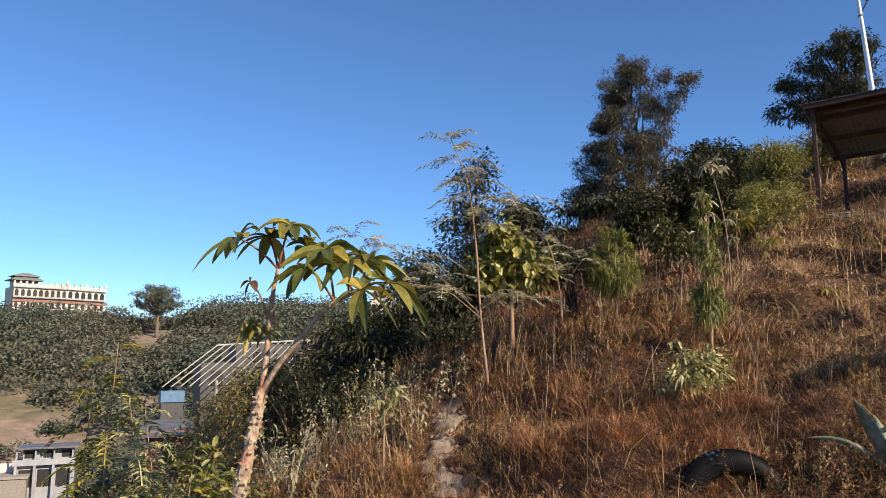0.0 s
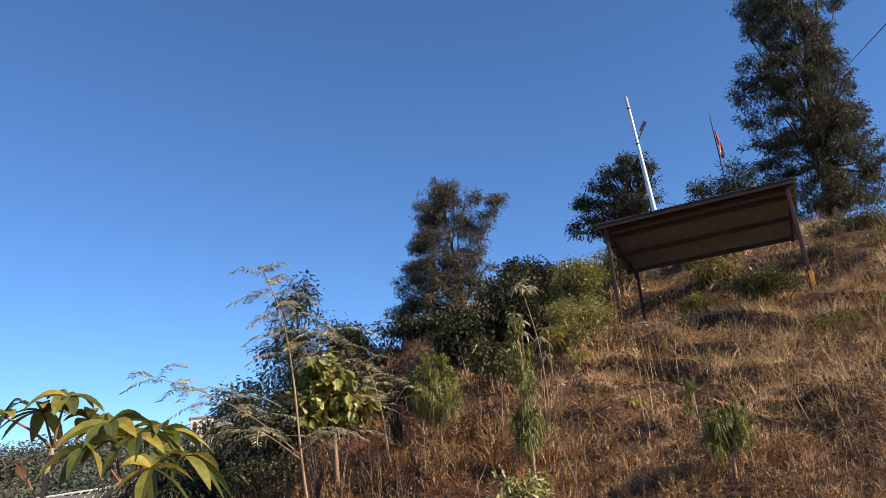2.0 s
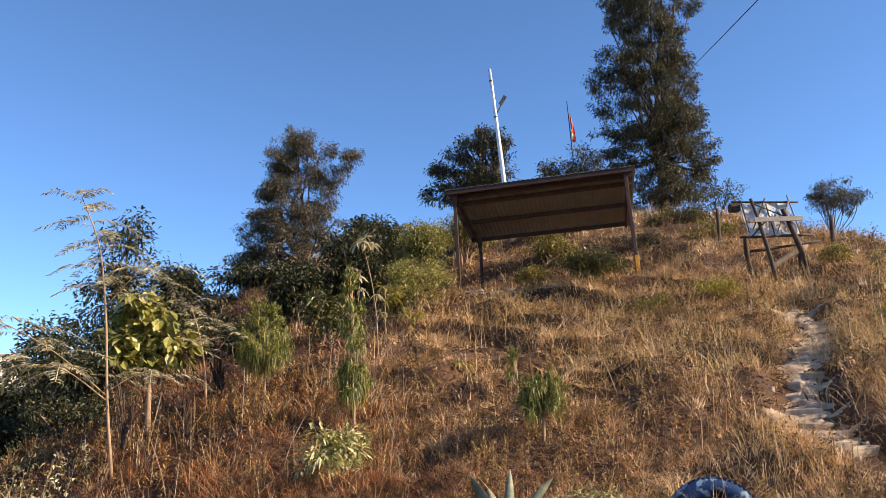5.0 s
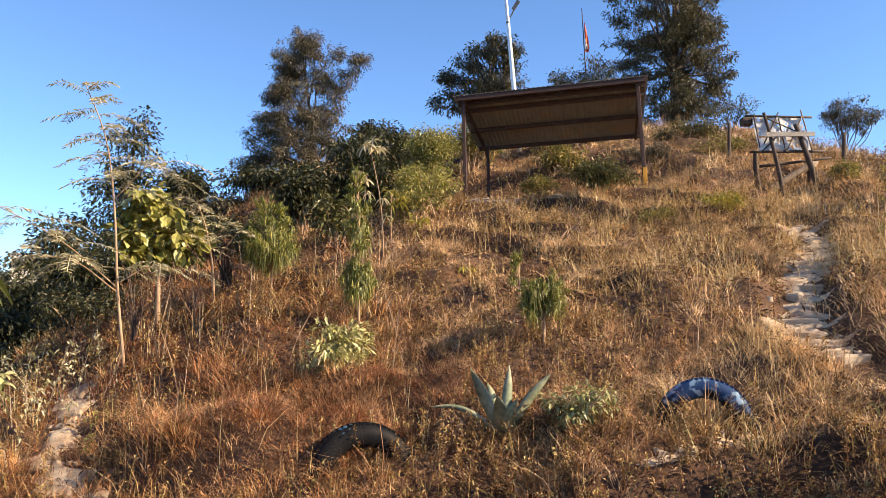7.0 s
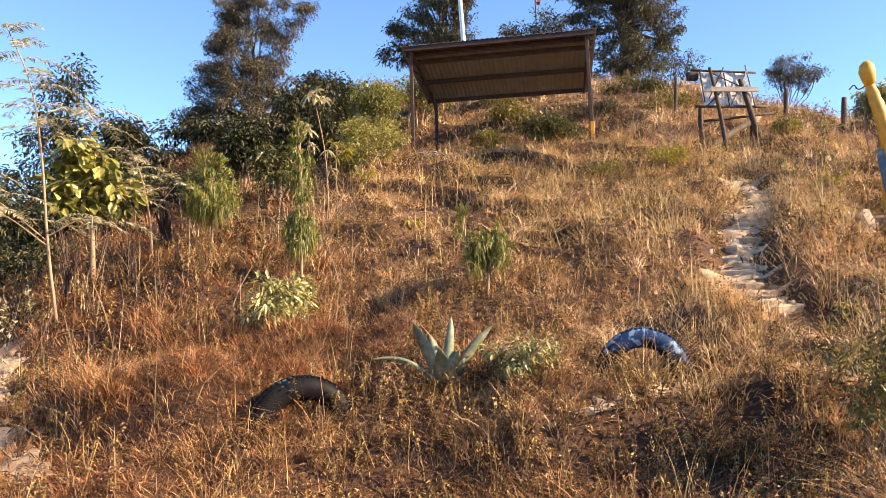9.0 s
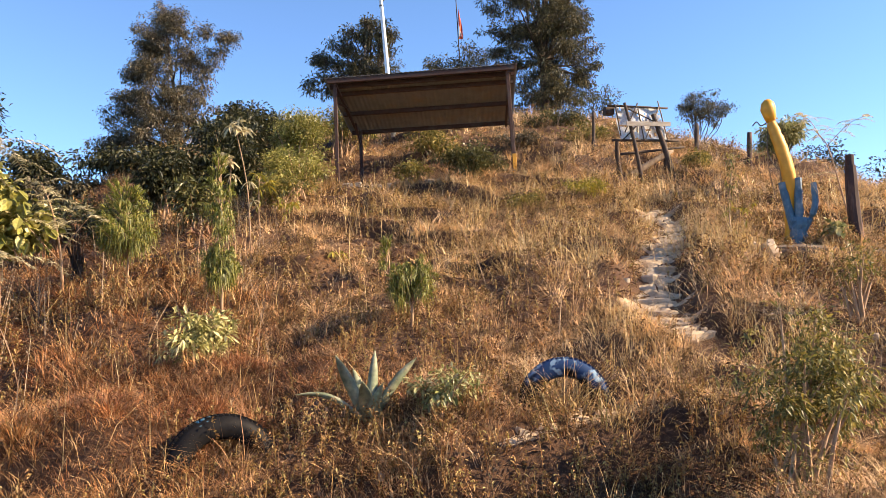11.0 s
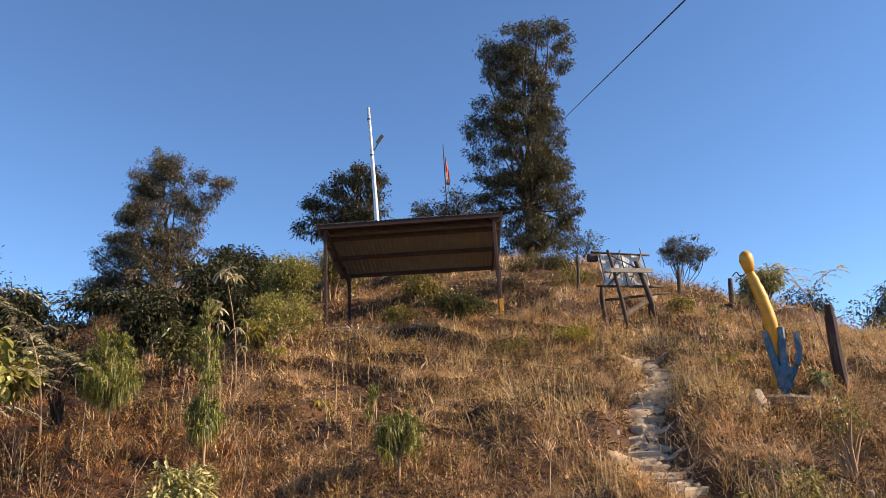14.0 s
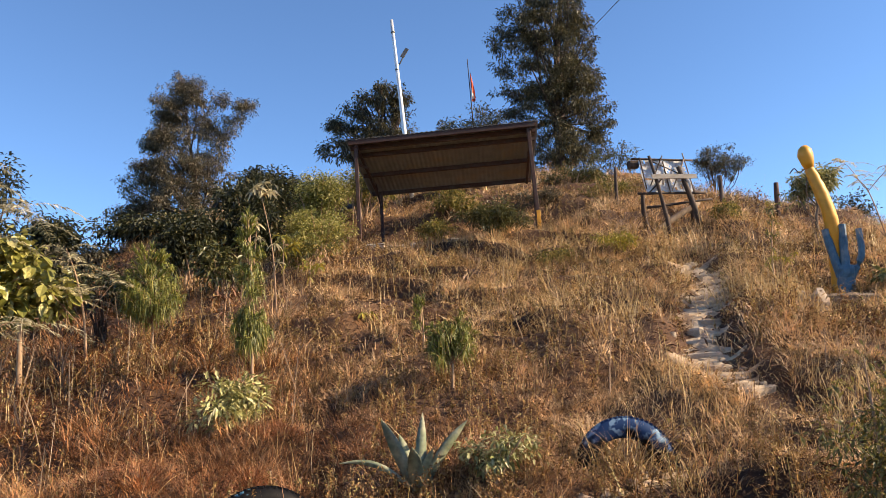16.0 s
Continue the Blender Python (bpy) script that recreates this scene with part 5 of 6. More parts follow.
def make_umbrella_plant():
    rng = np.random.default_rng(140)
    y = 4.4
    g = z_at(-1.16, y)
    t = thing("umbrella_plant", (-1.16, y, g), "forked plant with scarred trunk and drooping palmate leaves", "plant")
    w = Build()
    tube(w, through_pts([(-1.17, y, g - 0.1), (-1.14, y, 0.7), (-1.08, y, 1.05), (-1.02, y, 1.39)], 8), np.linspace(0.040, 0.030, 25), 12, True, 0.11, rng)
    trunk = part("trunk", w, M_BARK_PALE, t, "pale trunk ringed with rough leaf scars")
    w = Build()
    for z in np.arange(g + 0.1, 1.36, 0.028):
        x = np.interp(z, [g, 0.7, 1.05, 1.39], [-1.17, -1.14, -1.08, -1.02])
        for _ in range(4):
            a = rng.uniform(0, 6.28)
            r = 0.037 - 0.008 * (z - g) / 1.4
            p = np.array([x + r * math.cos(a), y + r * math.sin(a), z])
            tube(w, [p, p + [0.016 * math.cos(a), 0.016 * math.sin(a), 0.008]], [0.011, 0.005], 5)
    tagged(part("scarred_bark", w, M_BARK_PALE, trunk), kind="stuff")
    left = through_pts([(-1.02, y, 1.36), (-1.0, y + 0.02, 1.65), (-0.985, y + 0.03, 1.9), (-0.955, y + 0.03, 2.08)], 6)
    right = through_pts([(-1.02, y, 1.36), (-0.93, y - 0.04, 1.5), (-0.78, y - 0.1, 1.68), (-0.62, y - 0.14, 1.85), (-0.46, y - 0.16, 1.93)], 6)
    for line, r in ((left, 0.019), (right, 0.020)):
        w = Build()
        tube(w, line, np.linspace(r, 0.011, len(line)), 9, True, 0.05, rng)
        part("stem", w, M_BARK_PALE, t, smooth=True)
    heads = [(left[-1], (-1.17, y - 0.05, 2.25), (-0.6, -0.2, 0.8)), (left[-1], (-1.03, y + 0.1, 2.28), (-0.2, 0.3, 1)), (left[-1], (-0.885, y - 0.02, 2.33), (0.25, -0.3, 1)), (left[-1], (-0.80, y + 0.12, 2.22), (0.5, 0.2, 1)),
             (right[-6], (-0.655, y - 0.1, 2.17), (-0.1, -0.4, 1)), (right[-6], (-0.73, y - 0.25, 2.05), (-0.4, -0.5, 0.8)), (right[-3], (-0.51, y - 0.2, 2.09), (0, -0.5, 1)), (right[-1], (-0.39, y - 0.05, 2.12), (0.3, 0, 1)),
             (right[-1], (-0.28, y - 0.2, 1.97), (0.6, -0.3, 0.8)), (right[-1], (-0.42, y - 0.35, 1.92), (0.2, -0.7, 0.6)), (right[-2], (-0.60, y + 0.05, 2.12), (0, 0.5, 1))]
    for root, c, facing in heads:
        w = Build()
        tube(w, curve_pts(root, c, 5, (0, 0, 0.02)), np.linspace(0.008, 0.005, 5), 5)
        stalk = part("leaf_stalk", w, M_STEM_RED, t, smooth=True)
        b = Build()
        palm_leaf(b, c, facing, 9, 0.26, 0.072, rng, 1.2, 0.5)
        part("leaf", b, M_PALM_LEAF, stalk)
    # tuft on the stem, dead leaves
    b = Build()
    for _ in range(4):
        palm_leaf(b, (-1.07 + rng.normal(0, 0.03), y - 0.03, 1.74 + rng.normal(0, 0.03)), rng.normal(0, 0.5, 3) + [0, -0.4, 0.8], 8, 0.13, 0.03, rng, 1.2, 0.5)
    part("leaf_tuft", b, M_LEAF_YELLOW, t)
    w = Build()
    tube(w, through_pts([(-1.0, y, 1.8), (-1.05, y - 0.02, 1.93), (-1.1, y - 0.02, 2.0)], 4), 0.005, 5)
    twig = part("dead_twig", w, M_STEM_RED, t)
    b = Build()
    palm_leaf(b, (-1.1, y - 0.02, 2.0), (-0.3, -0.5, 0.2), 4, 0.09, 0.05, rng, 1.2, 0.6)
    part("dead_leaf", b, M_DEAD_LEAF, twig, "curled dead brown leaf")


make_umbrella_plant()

# tall weeds at the grass edge
for s, (x, y, h) in enumerate([(-2.45, 5.6, 2.0), (-2.12, 5.4, 1.6), (-2.75, 5.9, 1.75), (-2.3, 6.2, 1.5), (-1.95, 5.9, 1.2)]):
    g = z_at(x, y)
    feather_sapling("tall_weed", [(x, y, g), (x + 0.03, y, g + h * 0.5), (x + 0.08 * (-1) ** s, y, g + h)], "tall yellowing weed with fern-like leaves", 150 + s, 17, 0.15, 0.40, 0.085, 0.026, 0.010, M_LEAF_CREAM if s % 2 else M_LEAF_YELLOW, hang=0.8)

# ---- agave ----


def make_agave():
    rng = np.random.default_rng(160)
    p = np.array([3.33, 5.68])
    g = z_at(*p)
    base = np.array([*p, g])
    right, toward = np.array([0.87, -0.5, 0]), np.array([-0.5, -0.87, 0])
    t = thing("agave", tuple(base), "grey-green agave with broad pointed leaves in grass", "agave")
    for rt, up, tw, wide, sag in ((-0.24, 0.55, 0.05, 0.115, 0.03), (0.06, 0.57, -0.05, 0.095, 0.0), (0.38, 0.50, 0.0, 0.085, 0.05), (-0.55, 0.26, 0.05, 0.050, 0.10), (-0.03, 0.36, 0.26, 0.125, 0.03), (-0.12, 0.42, -0.18, 0.09, 0.02), (0.12, 0.33, 0.12, 0.08, 0.02)):
        tip = right * rt + toward * tw + np.array([0, 0, up])
        ln = np.linalg.norm(tip)
        d = tip / ln
        side = unit(np.cross(d, toward + rng.normal(0, 0.25, 3)))
        nor = np.cross(side, d)
        if nor @ toward < 0:
            nor = -nor
        rows, n = [], 11
        for i in range(n):
            s = i / (n - 1)
            c = base + d * ln * 1.05 * s + np.array([0, 0, 1.0]) * sag * math.sin(math.pi * s) - np.array([0, 0, 0.04])
            w = 0.98 * wide / 2 * (0.62 + 0.95 * s - 0.4 * s * s) * (1 - s**3.2) + 0.002
            th = 0.022 * (1 - s) + 0.004
            rows += [c - side * w + nor * w * 0.35, c + nor * -0.002, c + side * w + nor * w * 0.35, c - nor * th]
        q = []
        for i in range(n - 1):
            o = 4 * i
            q += [(o + j, o + (j + 1) % 4, o + 4 + (j + 1) % 4, o + 4 + j) for j in range(4)]
        part("leaf", Build().add(rows, q + [(0, 3, 2, 1)]), M_AGAVE, t, smooth=True)


make_agave()

# ---- half-buried tyres ----


def make_tyre(x, y, turn, lean, mat, label, big, sunk):
    g = z_at(x, y)
    t = thing("tyre", (x, y, g + 0.0), label, "tyre", "half-buried tyres edging the path")
    m = pose(x, y, g - sunk, 90 + lean, 0, turn)
    prof = [(0.195, -0.055), (0.21, -0.078), (0.26, -0.092), (0.305, -0.082), (0.325, -0.055), (0.332, 0.0), (0.325, 0.055), (0.305, 0.082), (0.26, 0.092), (0.21, 0.078), (0.195, 0.055), (0.20, 0.045), (0.255, 0.075), (0.30, 0.06), (0.312, 0.0), (0.30, -0.06), (0.255, -0.075), (0.20, -0.045)]
    n, k = 56, len(prof)
    ang = np.arange(n) * 2 * np.pi / n
    verts = np.array([[r * math.cos(a), r * math.sin(a), w] for a in ang for r, w in prof])
    i, j = (v.ravel() for v in np.meshgrid(np.arange(n), np.arange(k), indexing="ij"))
    q = np.stack([i * k + j, ((i + 1) % n) * k + j, ((i + 1) % n) * k + (j + 1) % k, i * k + (j + 1) % k], 1)
    tr = lambda v: np.array([m @ (Vector(p) * big) for p in v])  # noqa: E731
    part("carcass", Build().add(tr(verts), q), mat, t, smooth=True)
    b = Build()
    for a in np.arange(0, 2 * np.pi, 2 * np.pi / 60):
        for w0, sk in ((-0.045, 0.02), (0.0, -0.02), (0.045, 0.02)):
            d = np.array([math.cos(a), math.sin(a), 0])
            e = np.array([-math.sin(a), math.cos(a), 0])
            c = d * (0.331 - abs(w0) * 0.05) + np.array([0, 0, w0])
            ax = unit(np.array([0, 0, 1.0]) + e * sk * 15)
            bb = Build()
            box(bb, c, (0.017, 0.011, 0.006), ax, np.cross(d, ax), d)
            b.add(tr(bb.v[0]), bb.q[0])
    part("tread", b, mat, t)


make_tyre(2.24, 6.02, -8, -6, M_TYRE_DARK, "worn black tyre half buried, dabs of blue paint", 1.33, 0.13)
make_tyre(4.80, 4.98, -38, -8, M_TYRE_BLUE, "half-buried tyre painted blue with pale marks", 1.15, 0.02)

# ---- painted trunks on the terrace ----


def make_painted_trunks():
    rng = np.random.default_rng(170)
    g = z_at(9.79, 5.92)
    t = thing("bare_tree", (9.79, 5.92, g), "bare crooked trunk painted yellow with a knob", "tree trunk")
    w = Build()
    line = through_pts([(9.80, 5.94, g - 0.15), (9.80, 5.90, 2.75), (9.745, 5.85, 3.12), (9.685, 5.90, 3.53), (9.65, 5.97, 3.82), (9.635, 5.99, 3.92)], 5)
    tube(w, line, np.interp(np.linspace(0, 1, len(line)), [0, 0.45, 0.6, 0.8, 0.93, 1], [0.085, 0.085, 0.085, 0.070, 0.056, 0.048]), 9, True, 0.05, rng)
    part("trunk", w, M_YELLOW, t, smooth=True)
    w = Build()
    tube(w, [(9.64, 5.99, 3.90), (9.63, 5.99, 3.98), (9.62, 6.0, 4.08), (9.62, 6.0, 4.16), (9.625, 6.0, 4.205)], [0.055, 0.085, 0.10, 0.085, 0.04], 9, True, 0.05, rng)
    part("knob", w, M_YELLOW, t, smooth=True)
    w = Build()
    tube(w, through_pts([(9.62, 6.0, 3.92), (9.57, 6.09, 3.87), (9.54, 6.13, 3.93), (9.51, 6.18, 3.88)], 4), 0.008, 5)
    part("twig", w, M_WOOD_DARK, t)
    w = Build()
    tube(w, through_pts([(9.62, 6.02, 3.88), (9.60, 6.05, 3.4), (9.63, 6.0, 2.9)], 5), 0.006, 5)
    part("cord", w, M_WOOD_GREY, t, "thin pale cord hanging down")
    g = z_at(9.75, 5.8)
    t = thing("painted_stump", (9.75, 5.8, g), "forked stump painted blue with three cut limbs", "tree stump")
    w = Build()
    tube(w, through_pts([(9.75, 5.8, g - 0.12), (9.755, 5.79, g + 0.2), (9.765, 5.77, g + 0.42)], 4), [0.125, 0.11, 0.10, 0.10, 0.10, 0.10, 0.105, 0.11, 0.09], 10, True, 0.06, rng)
    body = part("trunk", w, M_BLUE, t)
    for pts, r in (([(9.73, 5.83, g + 0.28), (9.70, 5.88, g + 0.6), (9.675, 5.92, g + 0.90)], 0.058), ([(9.76, 5.78, g + 0.32), (9.77, 5.76, g + 0.7), (9.775, 5.755, g + 0.94)], 0.055), ([(9.79, 5.74, g + 0.25), (9.86, 5.61, g + 0.52), (9.865, 5.60, g + 0.86)], 0.045)):
        w = Build()
        tube(w, through_pts(pts, 4), np.linspace(r, r * 0.82, 9), 9, True, 0.05, rng)
        part("limb", w, M_BLUE, t)
    g = z_at(10.17, 5.26)
    t = thing("wooden_post", (10.17, 5.26, g), "thick dark brown round post with notched top", "post")
    w = Build()
    tube(w, through_pts([(10.18, 5.24, g - 0.15), (10.165, 5.27, g + 0.4), (10.17, 5.275, g + 0.98)], 5), np.linspace(0.085, 0.072, 11), 10, True, 0.04, rng)
    part("shaft", w, M_POST_BROWN, t)
    w = Build()
    tube(w, [(10.17, 5.275, g + 0.96), (10.172, 5.272, g + 1.12)], [0.055, 0.052], 10, True, 0.03, rng)
    part("notched_top", w, M_POST_BROWN, t)
    w = Build()
    a, c = np.array([9.2, 6.05, z_at(9.2, 6.05) + 0.03]), np.array([10.25, 4.2, z_at(10.25, 4.2) + 0.03])
    tube(w, curve_pts(a, c, 9, (0, 0, 0.03)), 0.085 + 0.01 * rng.normal(0, 1, 9), 9, True, 0.06, rng)
    solo("log", w, M_BARK, "fallen grey log edging the terrace", "log")
    for k, (x, y, r) in enumerate([(8.9, 5.68, 0.155), (8.80, 5.80, 0.10), (10.0, 5.5, 0.07), (9.6, 5.62, 0.05)]):
        d = ball_dirs(60, rng)
        bm = bmesh.new()
        bmesh.ops.create_icosphere(bm, subdivisions=2, radius=1)
        z = z_at(x, y)
        for v in bm.verts:
            n = noise.noise(v.co * 1.7 + Vector((k * 7, 0, 0))) * 0.35
            v.co = Vector((v.co.x * r * 0.85, v.co.y * r * 0.8, v.co.z * r * 1.15)) * (1 + n)
        me = bpy.data.meshes.new("rock")
        bm.to_mesh(me)
        bm.free()
        me.materials.append(M_ROCK)
        ob = new("rock", me)
        ob.location = (x, y, z + r * 0.6)
        tagged(ob, "pale broken rock beside the log", "rock", "rocks on the terrace")


make_painted_trunks()
g = z_at(12.3, 7.6)
tree("small_tree", (12.32, 7.55, g), [((0.03, -0.02, 1.0), (0.30, 0.30, 0.25), 2), ((0.14, -0.2, 1.06), (0.18, 0.2, 0.18), 1), ((-0.08, 0.18, 0.88), (0.2, 0.2, 0.18), 1)], "small dense tree with drooping olive leaves", leaf=M_LEAF_PALE, clumps=110, per=28, spread=0.12, length=0.075, width=0.026, seed=171, trunk_r=0.035, limbs=12, bark=M_BARK)
g = z_at(10.57, 5.57)
feather_sapling("feathery_sapling", [(10.57, 5.5, g), (10.53, 5.6, g + 0.6), (10.49, 5.72, g + 1.25), (10.42, 5.85, g + 1.5)], "thin arching sapling with grey feathery leaves", 172, 7, 0.75, 0.30, 0.05, 0.010, 0.016,
                branches=[([(10.47, 5.75, g + 1.3), (10.40, 5.9, g + 1.65), (10.31, 6.05, g + 1.75)], 9), ([(10.48, 5.73, g + 1.25), (10.6, 5.5, g + 1.5), (10.7, 5.3, g + 1.6)], 9), ([(10.53, 5.6, g + 0.6), (10.47, 5.75, g + 0.85), (10.42, 5.85, g + 0.9)], 3)])

# ---- wooden frame with torn sheet ----


def make_board_frame():
    rng = np.random.default_rng(180)
    o = np.array([11.79, 10.12, z_at(11.72, 10.17)])
    rt, bk = np.array([0.927, -0.375, 0]) * 1.08, np.array([0.375, 0.927, 0])
    t = thing("display_frame", tuple(o), "rickety stick frame holding a torn white sheet", "frame")
    p = lambda u, v, d=0.0: o + rt * u + bk * d + np.array([0, 0, v])  # noqa: E731

    def stick(name, a, c, r0, r1, mat=M_WOOD_DARK, bend=0.0):
        w = Build()
        tube(w, curve_pts(a, c, 7, rt * bend), np.linspace(r0, r1, 7), 7, True, 0.07, rng)
        part(name, w, mat, t, smooth=True)

    stick("leg", p(0, -0.15), p(-0.27, 1.6), 0.045, 0.028, bend=0.03)
    stick("leg", p(0.64, -0.1), p(0.27, 1.38), 0.06, 0.042, bend=0.03)
    stick("leg", p(-0.12, -0.05, 0.55), p(-0.28, 0.95, 0.4), 0.05, 0.045, bend=-0.05)
    stick("leg", p(0.72, -0.05, 0.5), p(0.7, 1.02, 0.45), 0.05, 0.045)
    stick("brace", p(-0.22, 0.12, 0.5), p(0.84, 0.76, 0.45), 0.07, 0.055, M_WOOD_GREY)
    stick("rail", p(-0.58, 1.56, 0.06), p(0.60, 1.52, 0.06), 0.022, 0.02)
    stick("rail", p(-0.52, 0.87, 0.06), p(0.78, 0.87, 0.06), 0.025, 0.025)
    stick("rail", p(-0.36, 0.60, 0.1), p(0.92, 0.75, 0.1), 0.028, 0.022, bend=0.0)
    for a, c in (((0.0, 1.61), (-0.28, 1.02)), ((-0.25, 1.52), (0.35, 1.22)), ((0.0, 1.5), (0.09, 0.86)), ((0.42, 1.54), (0.12, 0.9)), ((0.40, 1.66), (0.56, 0.86)), ((-0.36, 0.84), (0.06, 1.25)), ((-0.44, 1.58), (-0.36, 0.95))):
        stick("lath", p(*a, 0.03), p(*c, 0.03), 0.013, 0.011, M_WOOD_DARK if a[0] < 0.39 else M_WOOD_GREY)
    w = Build()
    box(w, p(0.15, 1.17, -0.06), (0.43, 0.012, 0.045), rt, bk, (0, 0, 1), 0.004)
    part("plank", w, M_PLANK, t)
    # the sheet: hung between the corners, rippled, with a torn lower edge
    n, m = 26, 18
    tl, tr, br, bl = p(-0.44, 1.55, 0.08), p(0.41, 1.53, 0.08), p(0.55, 0.885, 0.08), p(-0.34, 0.885, 0.08)
    v = []
    for i in range(n + 1):
        for j in range(m + 1):
            a, c = i / n, j / m
            q = (tl * (1 - a) + tr * a) * (1 - c) + (bl * (1 - a) + br * a) * c
            q = q + bk * (0.03 * math.sin(a * 9 + c * 3) + 0.015 * noise.noise(Vector((a * 6, c * 6, 1)))) + np.array([0, 0, 1.0]) * (0.03 * noise.noise(Vector((a * 8, 0, 3))) * c)
            v.append(q)
    i, j = (x.ravel() for x in np.meshgrid(np.arange(n), np.arange(m), indexing="ij"))
    q = np.stack([i * (m + 1) + j, (i + 1) * (m + 1) + j, (i + 1) * (m + 1) + j + 1, i * (m + 1) + j + 1], 1)
    hole = np.array([noise.noise(Vector((a * 0.45, c * 0.45, 9))) > 0.42 for a, c in zip(i, j)])
    part("sheet", Build().add(v, q[~hole]).add(np.array(v) + bk * 0.004, q[~hole][:, ::-1]), M_BOARD, t, "torn white plastic sheet", True)
    box_w = Build()
    box(box_w, p(-0.50, 1.48, 0.20), (0.08, 0.08, 0.075), rt, bk, (0, 0, 1), 0.02)
    part("crate", box_w, M_WOOD_DARK, t)


make_board_frame()
for x, y, h, r, mat in ((14.72, 11.09, 0.66, 0.045, M_WOOD_DARK), (14.53, 9.64, 0.56, 0.05, M_POST_BROWN), (12.75, 12.35, 0.8, 0.035, M_WOOD_DARK), (13.15, 12.75, 0.5, 0.032, M_WOOD_DARK)):
    rng = np.random.default_rng(int(x * 100))
    w = Build()
    z = z_at(x, y)
    tube(w, curve_pts((x, y, z - 0.15), (x + 0.03, y - 0.04, z + h + 0.05), 6), np.linspace(r * 1.1, r, 6), 8, True, 0.05, rng)
    solo("fence_post", w, mat, "short weathered wooden fence post on the slope", "fence post", "fence posts", smooth=True)

# ---- street light, flag, cable ----
t = thing("street_light", (10.97, 18.26, z_at(10.97, 18.26)), "leaning galvanised street light pole", "street light")
w = Build()
foot, head = np.array([10.97, 18.26, z_at(10.97, 18.26) - 0.2]), np.array([10.69, 18.41, 11.8])
seg = curve_pts(foot, head, 9)
tube(w, seg, [0.075, 0.073, 0.07, 0.066, 0.062, 0.057, 0.053, 0.05, 0.045], 12)
pole = part("pole", w, M_STEEL, t, smooth=True)
for s in (0.72, 0.93):
    c = foot + (head - foot) * s
    w = Build()
    tube(w, [c - (head - foot) * 0.004, c + (head - foot) * 0.004], 0.062, 12)
    part("band", w, M_DARK_METAL, pole)
at = foot + (head - foot) * 0.735
w = Build()
tube(w, through_pts([at, at + [0.08, -0.06, 0.12], at + [0.17, -0.12, 0.33]], 5), 0.02, 8)
arm = part("arm", w, M_DARK_METAL, t, smooth=True)
w = Build()
d = unit([0.09, -0.06, 0.16])
box(w, at + np.array([0.20, -0.14, 0.42]), (0.15, 0.055, 0.022), d, unit(np.cross(d, [0.5, 0.8, 0])), unit(np.cross(d, np.cross(d, [0.5, 0.8, 0]))), 0.012)
part("lamp_head", w, M_DARK_METAL, arm)

z = z_at(17.85, 24.5)
t = thing("flag", (17.85, 24.5, z), "red and white flag hanging on a thin pole", "flag")
w = Build()
tube(w, curve_pts((17.87, 24.5, z - 0.1), (17.77, 24.56, 14.35), 5), np.linspace(0.03, 0.018, 5), 7)
part("flagpole", w, M_WOOD_DARK, t)
for z0, z1, half, mat in ((13.75, 12.5, 0.075, M_CLOTH_RED), (13.1, 12.6, 0.05, M_CLOTH_WHITE)):
    v = []
    for i in range(13):
        s = i / 12
        for j in range(5):
            a = j / 4
            wd = half * (0.25 + 1.3 * min(s * 1.6, 1)) * 1.3
            v.append(np.array([17.80, 24.52, z0 + (z1 - z0) * s]) + R * (wd * a + 0.02) + np.array([0.564, 0.826, 0]) * (0.05 * math.sin(a * 7 + s * 4) - (0.03 if mat is M_CLOTH_WHITE else 0)))
    q = np.array([(i * 5 + j, i * 5 + j + 1, (i + 1) * 5 + j + 1, (i + 1) * 5 + j) for i in range(12) for j in range(4)])
    part("cloth" if mat is M_CLOTH_RED else "emblem", Build().add(v, q).add(np.array(v) + [0, 0.004, 0], q[:, ::-1]), mat, t, smooth=True)

w = Build()
tube(w, curve_pts((15.44, 15.96, 10.86), (-0.28, -3.3, 2.13), 24), 0.007, 6)
solo("overhead_cable", w, M_WIRE, "black cable running down from the tall tree", "cable")
w = Build()
tube(w, curve_pts((10.85, 18.3, 8.5), (17.9, 21.0, 9.7), 16, (0, 0, -0.4)), 0.009, 5)
solo("overhead_cable", w, M_WIRE, "thin wire sagging behind the shelter roof", "cable")

# ---- path stones ----
def stone_piece(parent, x, y, az, hx, hy, hz, rng, mat=M_STONE, lift=0.0):
    z = z_at(x, y)
    n = 9
    a = np.sort(np.arange(n) * 2 * np.pi / n + rng.normal(0, 0.16, n))
    r = rng.uniform(0.8, 1.1, n)
    ca, sa = math.cos(az), math.sin(az)
    def ring(f, zz):
        px, py = np.cos(a) * r * hx * f, np.sin(a) * r * hy * f
        return np.stack([x + px * ca - py * sa, y + px * sa + py * ca, zz + rng.normal(0, 0.006, n)], 1)
    v = np.concatenate([ring(0.95, np.full(n, z - 0.06)), ring(1.0, np.full(n, z + hz * 0.6 + lift)), ring(0.88, np.full(n, z + hz + lift)), [[x, y, z + hz + lift + 0.004]]])
    k = np.arange(n)
    q = np.concatenate([np.stack([o + k, o + (k + 1) % n, o + n + (k + 1) % n, o + n + k], 1) for o in (0, n)])
    t3 = np.stack([2 * n + k, 2 * n + (k + 1) % n, np.full(n, 3 * n)], 1)
    part("stone", Build().add(v, q, t3), mat, parent)


